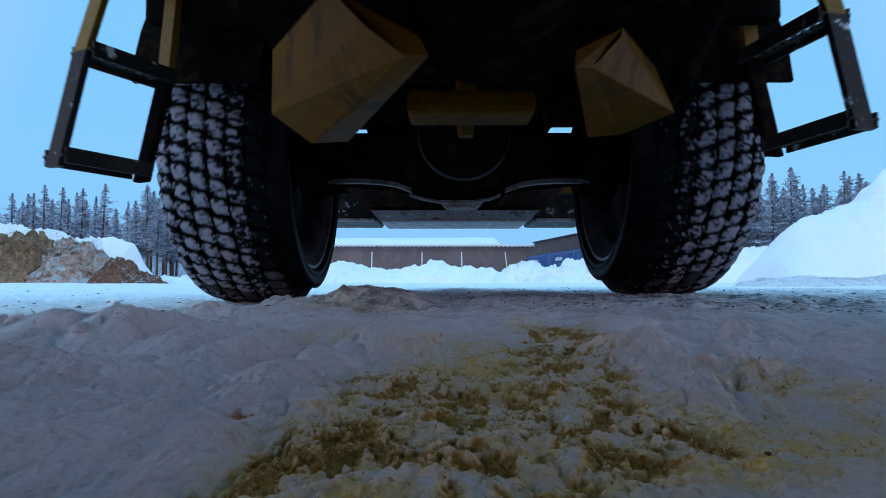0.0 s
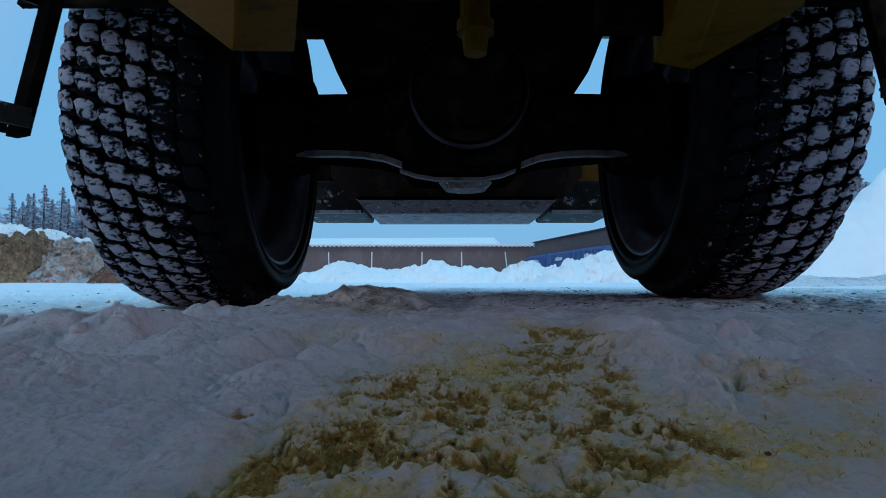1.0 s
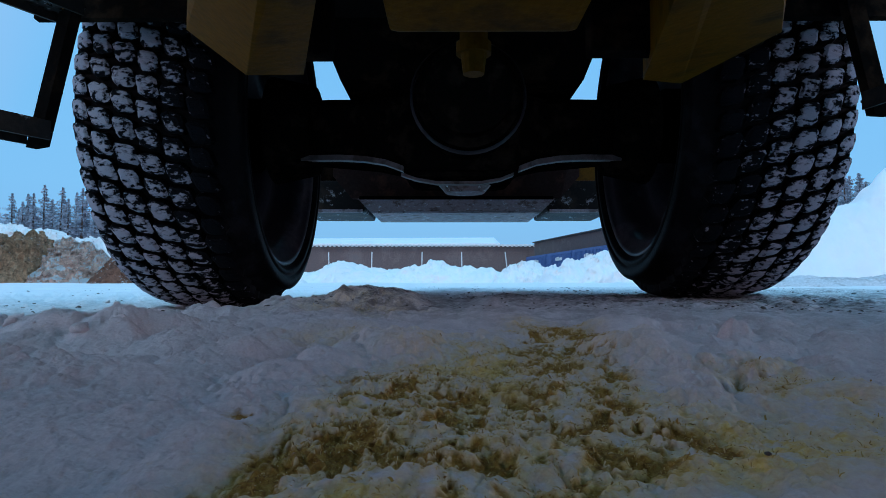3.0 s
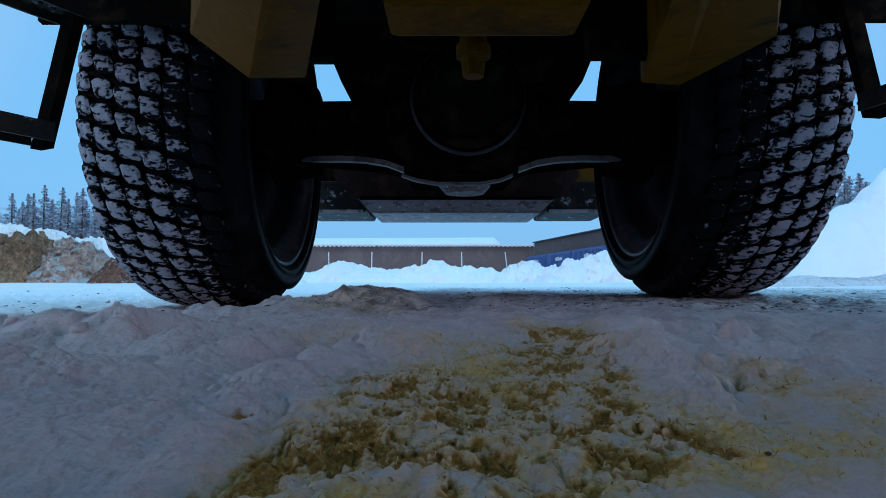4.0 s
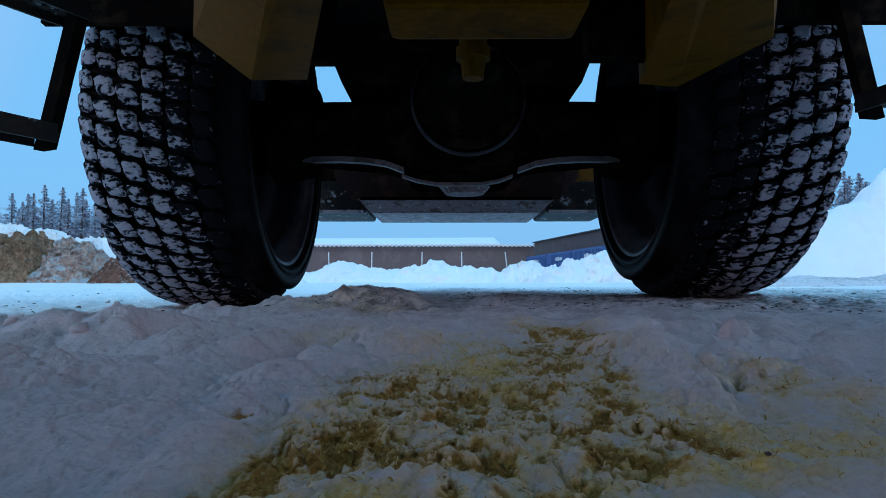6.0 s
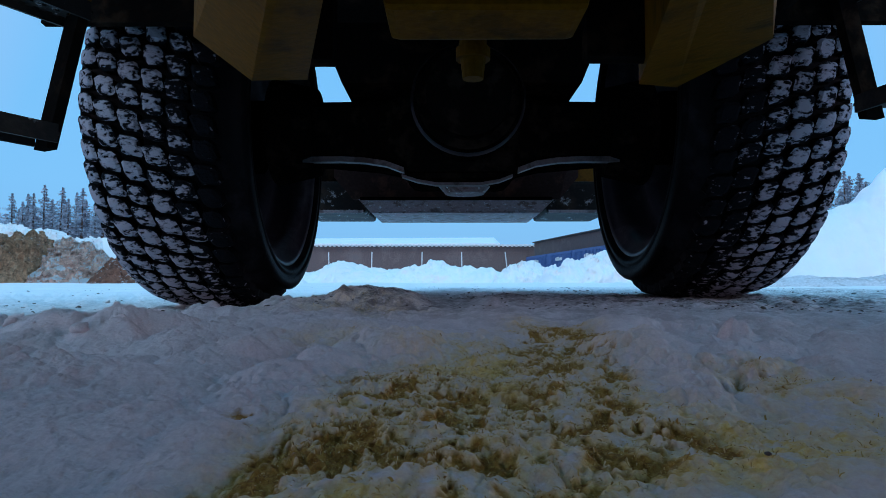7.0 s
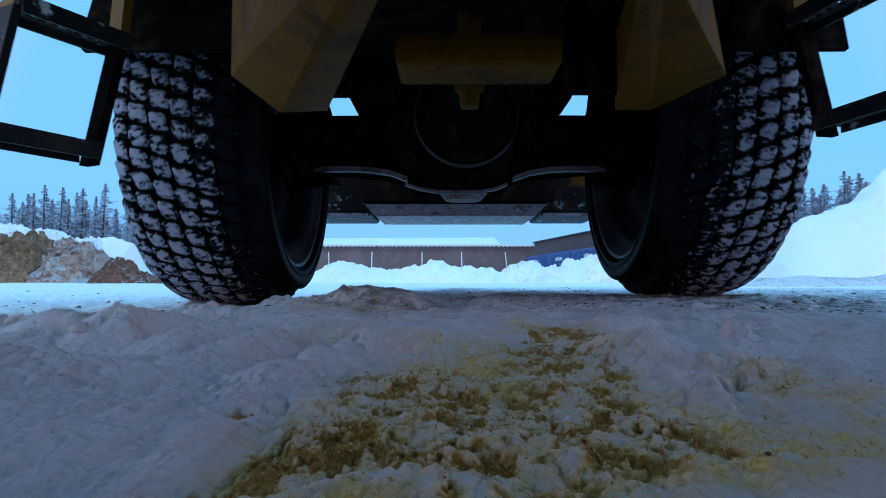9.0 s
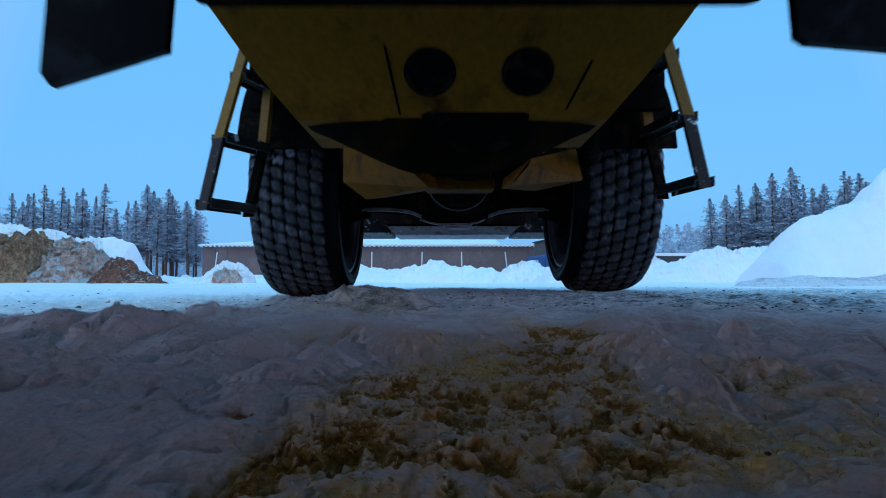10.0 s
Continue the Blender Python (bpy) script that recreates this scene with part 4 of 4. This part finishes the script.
def build_frame():
    # frame between the wheels, wider above
    bm = bmesh.new()
    lo, hi = 0.475, 0.56
    loft(bm, [[(-lo, y, 0.855), (lo, y, 0.855), (hi, y, 1.06), (hi, y, 1.9), (-hi, y, 1.9), (-hi, y, 1.06)] for y in (-0.30, 0.35, 1.1)])
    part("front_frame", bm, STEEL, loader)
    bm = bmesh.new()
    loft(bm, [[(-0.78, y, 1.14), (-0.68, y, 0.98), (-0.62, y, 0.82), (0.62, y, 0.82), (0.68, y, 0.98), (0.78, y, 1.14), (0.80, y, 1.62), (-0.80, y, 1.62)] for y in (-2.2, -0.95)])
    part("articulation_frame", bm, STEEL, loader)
    # body overhead is out of view; the gap behind -2.65 admits sky light
    bm = bmesh.new()
    box(bm, -1.25, 1.25, -2.65, 1.3, 1.62, 2.5, 0.08)
    part("upper_body", bm, YELLOW, loader)
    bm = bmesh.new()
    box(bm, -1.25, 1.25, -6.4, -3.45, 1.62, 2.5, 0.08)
    part("unseen_rear_cover", bm, YELLOW, loader)
    # unseen pan, added to shade the snow beneath it
    bm = bmesh.new()
    box(bm, -1.22, 1.22, -2.62, -1.85, 1.42, 1.615, 0.03)
    part("unseen_shade_pan", bm, STEEL, loader)
    # belly guard and side blocks ahead of the axle
    bm = bmesh.new()
    loft(bm, [[(-0.64, 1.10, 0.58), (0.64, 1.10, 0.58), (0.76, 1.12, 0.72), (0.76, 1.12, 1.05), (-0.76, 1.12, 1.05), (-0.76, 1.12, 0.72)], [(-0.64, 1.9, 0.58), (0.64, 1.9, 0.58), (0.76, 1.9, 0.72), (0.76, 1.9, 1.05), (-0.76, 1.9, 1.05), (-0.76, 1.9, 0.72)]])
    bevel_all(bm, 0.01)
    part("belly_box", bm, RUSTY, loader)
    bm = bmesh.new()
    loft(bm, [[(-0.60, 1.08, 0.575), (0.60, 1.08, 0.575), (0.60, 1.9, 0.575), (-0.60, 1.9, 0.575)], [(-0.535, 1.20, 0.505), (0.535, 1.20, 0.505), (0.535, 1.85, 0.505), (-0.535, 1.85, 0.505)]])
    bevel_all(bm, 0.008)
    guard = part("belly_guard", bm, RUST_PLATE, loader, "scraped icy belly guard plate")
    bm = bmesh.new()
    bar(bm, (-0.53, 1.197, 0.508), (0.53, 1.197, 0.508), (0, 0.006, 0), (0, 0, 0.007))
    part("guard_edge", bm, ICE, guard, "pale ice along the lower edge")
    bm = bmesh.new()
    bar(bm, (-0.59, 1.076, 0.580), (0.59, 1.076, 0.580), (0, 0.006, 0), (0, 0, 0.010))
    part("guard_flange", bm, GREASE, guard)
    for s in (-1, 1):
        bm = bmesh.new()
        box(bm, 0.565, 0.98, 1.15, 1.75, 0.502, 0.70, 0.02) if s > 0 else box(bm, -0.98, -0.565, 1.15, 1.75, 0.502, 0.70, 0.02)
        side_guard = part("side_guard", bm, STEEL_SNOW, loader)
        bm = bmesh.new()
        bar(bm, (s * 0.58, 1.147, 0.508), (s * 0.96, 1.147, 0.508), (0, 0.005, 0), (0, 0, 0.010))
        part("guard_edge", bm, ICE, side_guard)
        bm = bmesh.new()
        box(bm, s * 0.84 - 0.09, s * 0.84 + 0.09, 1.3, 1.7, 0.70, 0.95, 0.01)
        part("bracket", bm, YELLOW if s > 0 else STEEL, loader)


build_frame()


def build_rear():
    # box-shaped guards that run from the outer ends inwards and back to the keel
    for s, outer, inner in ((-1, ((-0.560, -1.52, 0.550), (-0.450, -1.50, 0.468), (-0.350, -1.45, 0.486), (-0.350, -1.45, 0.72), (-0.560, -1.52, 0.735)),
                             ((-0.185, -2.36, 0.455), (-0.120, -2.42, 0.385), (-0.085, -2.44, 0.378), (-0.100, -2.40, 0.42), (-0.270, -2.20, 0.59))),
                            (1, ((0.612, -1.46, 0.568), (0.585, -1.00, 0.612), (0.410, -1.22, 0.550), (0.410, -1.22, 0.75), (0.612, -1.30, 0.76)),
                             ((0.245, -2.20, 0.500), (0.170, -2.30, 0.410), (0.130, -2.36, 0.390), (0.140, -2.32, 0.43), (0.265, -2.14, 0.54)))):
        bm = bmesh.new()
        loft(bm, [outer, inner])
        bevel_all(bm, 0.007)
        part("tank_guard", bm, GUARD, loader, "scuffed dull yellow box guard with grime")
        bm = bmesh.new()
        near_x = 0.300 if s < 0 else 0.235
        box(bm, min(s * near_x, s * 0.375), max(s * near_x, s * 0.375), -1.43, -1.38, 0.536 if s < 0 else 0.542, 0.92, 0.006)
        part("guard_bracket", bm, STEEL, loader)
    # steering cylinder and hose beside the right guard
    bm = bmesh.new()
    tube(bm, (0.50, -2.15, 0.78), (0.66, -1.40, 0.69), 0.040, 20)
    tube(bm, (0.66, -1.40, 0.69), (0.69, -1.15, 0.66), 0.022, 16)
    part("steering_cylinder", bm, STEEL, loader, "dark oily hydraulic steering cylinder")
    bm = bmesh.new()
    box(bm, -0.155, 0.15, -1.84, -1.70, 0.466, 0.522, 0.016)
    part("hitch_guard", bm, GUARD, loader)
    bm = bmesh.new()
    tube(bm, (0.0, -1.32, 0.95), (0.0, -1.32, 0.58), 0.032, 14)
    tube(bm, (0.0, -1.32, 0.60), (0.0, -1.32, 0.575), 0.040, 14)
    tube(bm, (0.0, -1.32, 0.58), (0.0, -1.32, 0.53), 0.030, 14, 0.024)
    part("drain_pipe", bm, GRIMY, loader)
    # belly nose: a plate that slopes down and forwards, with two round sockets
    bm = bmesh.new()
    loft(bm, [[(-w - 0.01, yf, z), (w - 0.08, yf, z), (w - 0.08, yb, z), (-w - 0.01, yb, z)] for z, w, yf, yb in
              ((0.52, 0.47, -2.42, -2.78), (0.62, 0.555, -2.36, -2.875), (0.75, 0.64, -2.30, -3.005), (1.0, 0.76, -2.30, -3.255), (1.62, 0.84, -2.30, -3.60))])
    bevel_all(bm, 0.02)
    hull = part("belly_hull", bm, HULL, loader, "scratched grimy yellow belly hull")
    slope = Vector((0, -1, -1)).normalized()
    for x in (-0.105, 0.155):
        c = Vector((x, -2.878, 0.622))
        turn = Matrix.Translation(c) @ slope.to_track_quat("X", "Y").to_matrix().to_4x4()
        bm = bmesh.new()
        revolve(bm, [(0.0, 0.070), (0.010, 0.066), (0.010, 0.056), (0.001, 0.054)], 36)
        bmesh.ops.transform(bm, matrix=turn, verts=bm.verts)
        part("bolt_socket", bm, STEEL, hull, "dark round socket rim")
        bm = bmesh.new()
        tube(bm, c + slope * 0.003, c - slope * 0.03, 0.055, 28)
        part("socket_plug", bm, GREASE, hull)
    # rounded near-black keel under the hull
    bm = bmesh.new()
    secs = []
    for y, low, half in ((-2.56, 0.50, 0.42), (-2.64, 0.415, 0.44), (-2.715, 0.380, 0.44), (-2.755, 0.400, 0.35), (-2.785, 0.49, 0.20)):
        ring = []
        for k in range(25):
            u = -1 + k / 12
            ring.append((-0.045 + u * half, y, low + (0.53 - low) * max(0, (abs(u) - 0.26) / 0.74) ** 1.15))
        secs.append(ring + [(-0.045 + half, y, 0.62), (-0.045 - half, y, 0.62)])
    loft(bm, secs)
    part("keel", bm, BLACK_HULL, hull, "black rounded keel", smooth=True)
    for p, q in (((-0.19, -2.79, 0.535), (-0.22, -2.93, 0.675)), ((0.27, -2.80, 0.545), (0.32, -2.90, 0.645))):
        bm = bmesh.new()
        tube(bm, Vector(p) + slope * 0.0015, Vector(q) + slope * 0.0015, 0.0035, 6)
        part("scratch_weld", bm, GREASE, hull)
    # unseen axle and rear weight, added to cut back light on the snow
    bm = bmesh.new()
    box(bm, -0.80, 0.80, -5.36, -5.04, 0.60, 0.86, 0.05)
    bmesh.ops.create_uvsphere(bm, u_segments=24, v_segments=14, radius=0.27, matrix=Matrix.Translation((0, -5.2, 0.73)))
    part("unseen_rear_axle", bm, GREASE, loader, "oily rear axle housing added out of view for shade")
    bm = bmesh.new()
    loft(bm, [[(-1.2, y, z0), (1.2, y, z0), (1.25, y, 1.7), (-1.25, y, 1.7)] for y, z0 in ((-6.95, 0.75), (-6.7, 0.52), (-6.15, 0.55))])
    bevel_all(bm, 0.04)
    part("unseen_counterweight", bm, YELLOW, loader, "worn yellow block added out of view to hold back light")
    # the long box is out of view, added overhead to darken near snow
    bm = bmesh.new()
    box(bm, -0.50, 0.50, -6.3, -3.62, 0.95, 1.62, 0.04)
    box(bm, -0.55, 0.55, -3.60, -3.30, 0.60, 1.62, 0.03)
    part("rear_belly_shade", bm, STEEL, loader)
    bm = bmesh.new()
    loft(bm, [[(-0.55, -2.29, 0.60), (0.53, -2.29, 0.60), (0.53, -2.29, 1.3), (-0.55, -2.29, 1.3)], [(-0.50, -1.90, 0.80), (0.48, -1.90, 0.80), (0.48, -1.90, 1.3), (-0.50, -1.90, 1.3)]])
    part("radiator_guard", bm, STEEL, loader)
    # black tube added to make the dark patch at the hull's middle
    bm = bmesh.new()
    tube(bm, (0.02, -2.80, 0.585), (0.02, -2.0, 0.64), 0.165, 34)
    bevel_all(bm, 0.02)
    part("dark_tube", bm, GREASE, loader)
    for s in (-1, 1):
        # block out of view, added to keep side light off the snow
        bm = bmesh.new()
        box(bm, min(s * 1.13, s * 1.33), max(s * 1.13, s * 1.33), -4.62, -3.35, 0.58, 1.66, 0.03)
        part("unseen_side_block", bm, STEEL, loader, "dark dirty steel block added out of view for shade")
        bm = bmesh.new()
        if s < 0:
            pts = [(-0.91, 0.77), (-1.10, 0.71), (-1.26, 0.66), (-1.29, 0.70), (-1.24, 1.66), (-0.86, 1.66)]
        else:
            pts = [(1.00, 0.81), (1.03, 0.79), (1.20, 0.775), (1.36, 0.76), (1.36, 1.66), (0.95, 1.66)]
        loft(bm, [[(x, y, z) for x, z in pts] for y in (-2.66, -2.62)])
        bevel_all(bm, 0.012)
        part("mudflap", bm, RUBBER, loader)


build_rear()


def build_fender(s):
    bm = bmesh.new()
    secs = []
    for k in range(20):
        t = radians(8 + 150 * k / 19)
        y, z = -math.cos(t), math.sin(t)
        secs.append([(s * x, y * r, TYRE_R + z * r) for x, r in ((0.80, 0.86), (0.80, 0.835), (1.31, 0.835), (1.31, 0.86))])
    loft(bm, secs)
    part("fender", bm, STEEL, loader, "dark muddy wheel arch")
    bm = bmesh.new()
    box(bm, min(s * 0.60, s * 1.2), max(s * 0.60, s * 1.2), -0.98, -0.90, 1.06, 1.63, 0.012)
    part("fender_bracket", bm, STEEL, loader)


build_fender(-1)
build_fender(1)


def build_ladder(s):
    """Side ladder: a bent outer rail, an inner rail and slotted rungs."""
    z0 = 0.442 if s < 0 else 0.56
    ix, iy, ox, oy = (-1.185, -1.00, -1.33, -1.28) if s < 0 else (1.21, -0.88, 1.285, -1.28)
    along = Vector((ox - ix, oy - iy, 0)).normalized()
    out = Vector((-along.y, along.x, 0))
    up = Vector((0, 0, 1))
    bend = 0.08
    knee = Vector((ox - s * bend, oy, z0 + 0.38))
    top = Vector((ox - s * (bend + 0.21), oy + 0.05, z0 + 1.25))
    bm = bmesh.new()
    bar(bm, (ox, oy, z0), knee, along * 0.012, out * 0.035)
    bevel_all(bm, 0.004)
    holder = part("ladder", bm, STEEL_SNOW, loader, "dark steel ladder with snowy slotted rungs")
    bm = bmesh.new()
    bar(bm, knee, top, along * 0.012, out * 0.035)
    bevel_all(bm, 0.004)
    part("upper_rail", bm, YELLOW, holder, "worn yellow rail")
    bm = bmesh.new()
    bar(bm, (ix, iy, z0 - 0.005), (ix - s * 0.08, iy, z0 + 0.38), along * 0.015, out * 0.03)
    bevel_all(bm, 0.004)
    part("inner_rail", bm, STEEL, holder)
    bm = bmesh.new()
    bar(bm, (ix - s * 0.08, iy, z0 + 0.38), (ix - s * 0.15, iy, z0 + 1.25), along * 0.015, out * 0.03)
    part("inner_rail", bm, YELLOW, holder)
    for k in range(4):
        z = z0 + 0.035 + 0.345 * k
        f = max(0, (z - knee.z) / (top.z - knee.z))
        p = Vector((ix - s * 0.08 * min(1, k) - s * 0.07 * f, iy, z))
        q = Vector((ox - s * bend * min(1, k) - s * 0.21 * f, oy + 0.05 * f, z))
        bm = bmesh.new()
        for e in (-1, 1):
            bar(bm, p + out * e * 0.055, q + out * e * 0.055, out * 0.004, up * 0.026)
        nslot = 9
        for i in range(nslot + 1):
            c = p + (q - p) * (i / nslot)
            bar(bm, c - out * 0.055, c + out * 0.055, along * 0.008, up * 0.004)
        for e in (-0.028, 0.028):
            bar(bm, p + out * e, q + out * e, out * 0.012, up * 0.0035)
        part("rung", bm, STEEL_SNOW, holder)
    return holder


build_ladder(-1)
build_ladder(1)


def build_pebbles():
    rnd = random.Random(3)
    for x, y, r in ((0.11, 1.72, 0.02), (-0.227, 0.354, 0.0045), (-0.036, 0.80, 0.006), (-0.86, 1.75, 0.016), (0.42, 1.0, 0.006), (0.75, 1.6, 0.012), (1.0, 1.9, 0.014), (-1.6, 2.6, 0.02), (0.047, 0.214, 0.002), (1.9, 3.0, 0.02)):
        bm = bmesh.new()
        bmesh.ops.create_icosphere(bm, subdivisions=2, radius=r * 0.6)
        for v in bm.verts:
            v.co *= 1 + 0.5 * noise.noise(v.co / r * 1.3)
            v.co.z *= 0.6
        ob = part("pebble", bm, STONE)
        ob.location = (x, y, float(ground_height(np.array(x), np.array(y))) + r * 0.25)
        ob.rotation_euler = (0, 0, rnd.uniform(0, 6))
        tagged(ob, "small dark stone lying on trodden snow", "stone", "stones on the snow")


build_pebbles()


def build_clods():
    """Specks of frozen dirt and grit trodden into the yard's snow."""
    rnd = np.random.RandomState(12)
    n = 6000
    r = np.exp(rnd.uniform(math.log(1.5), math.log(9.0), n))
    a = np.radians(np.where(rnd.rand(n) < 0.7, rnd.uniform(2, 40, n), rnd.uniform(-40, 2, n)))
    X, Y = EYE[0] + r * np.sin(a), r * np.cos(a)
    Z = ground_height(X, Y)
    keep = fbm(X / 0.7, Y / 0.7, 3, 77) > 0.0
    bm = bmesh.new()
    bmesh.ops.create_icosphere(bm, subdivisions=1, radius=1.0)
    base = np.array([v.co for v in bm.verts])
    tri = np.array([[v.index for v in f.verts] for f in bm.faces])
    bm.free()
    V, F = [], []
    for x, y, z in zip(X[keep], Y[keep], Z[keep]):
        s = min(rnd.gamma(1.3, 0.0019), 0.0012 + 0.0013 * math.hypot(x, y))
        V.append(base * (1 + 0.4 * rnd.uniform(-1, 1, (len(base), 1))) * np.array([s * rnd.uniform(1, 1.7), s, s * 0.6]) + np.array([x, y, z]))
        F.append(tri + (len(V) - 1) * len(base))
    me = bpy.data.meshes.new("dirt_specks")
    me.from_pydata(np.concatenate(V).tolist(), [], np.concatenate(F).tolist())
    me.materials.append(STONE)
    tagged(new("dirt_specks", me), "dark frozen dirt specks on trodden snow", "dirt", kind="stuff")


build_clods()


# ---- what moves ----
PATH = [(0.0, 3.27, 0.1), (0.1, 3.14, 0.2), (0.2, 3.015, 0.3), (0.3, 2.90, 0.35), (0.4, 2.775, 0.4), (0.5, 2.67, 0.4), (0.6, 2.595, 0.3), (0.7, 2.558, 0.1), (0.8, 2.555, -0.3), (0.9, 2.575, -0.6), (1.0, 2.60, -0.7),
        (1.1, 2.628, -0.5), (1.2, 2.638, -0.1), (1.4, 2.635, 0.2), (1.6, 2.642, 0.15), (2.0, 2.662, 0), (2.5, 2.675, 0), (3.8, 2.70, 0), (5.0, 2.712, 0), (7.5, 2.718, 0), (8.2, 2.725, 0), (8.5, 2.752, 0.1), (8.7, 2.805, 0.2),
        (9.0, 2.935, 0.2), (9.1, 3.015, 0.1), (9.2, 3.11, 0), (9.3, 3.221, 0), (9.4, 3.355, 0), (9.5, 3.507, 0), (9.6, 3.66, 0), (9.7, 3.84, 0), (9.8, 4.04, 0), (9.9, 4.263, 0), (10.0, 4.499, 0)]


def motions():
    walk(loader, [(t, pose(0, y, 0, tip)) for t, y, tip in PATH])
    for hub, x, y0, z in WHEELS:
        walk(hub, [(t, pose(x, y0, z, -math.degrees((y - 2.6) / 0.73))) for t, y, tip in PATH])


motions()
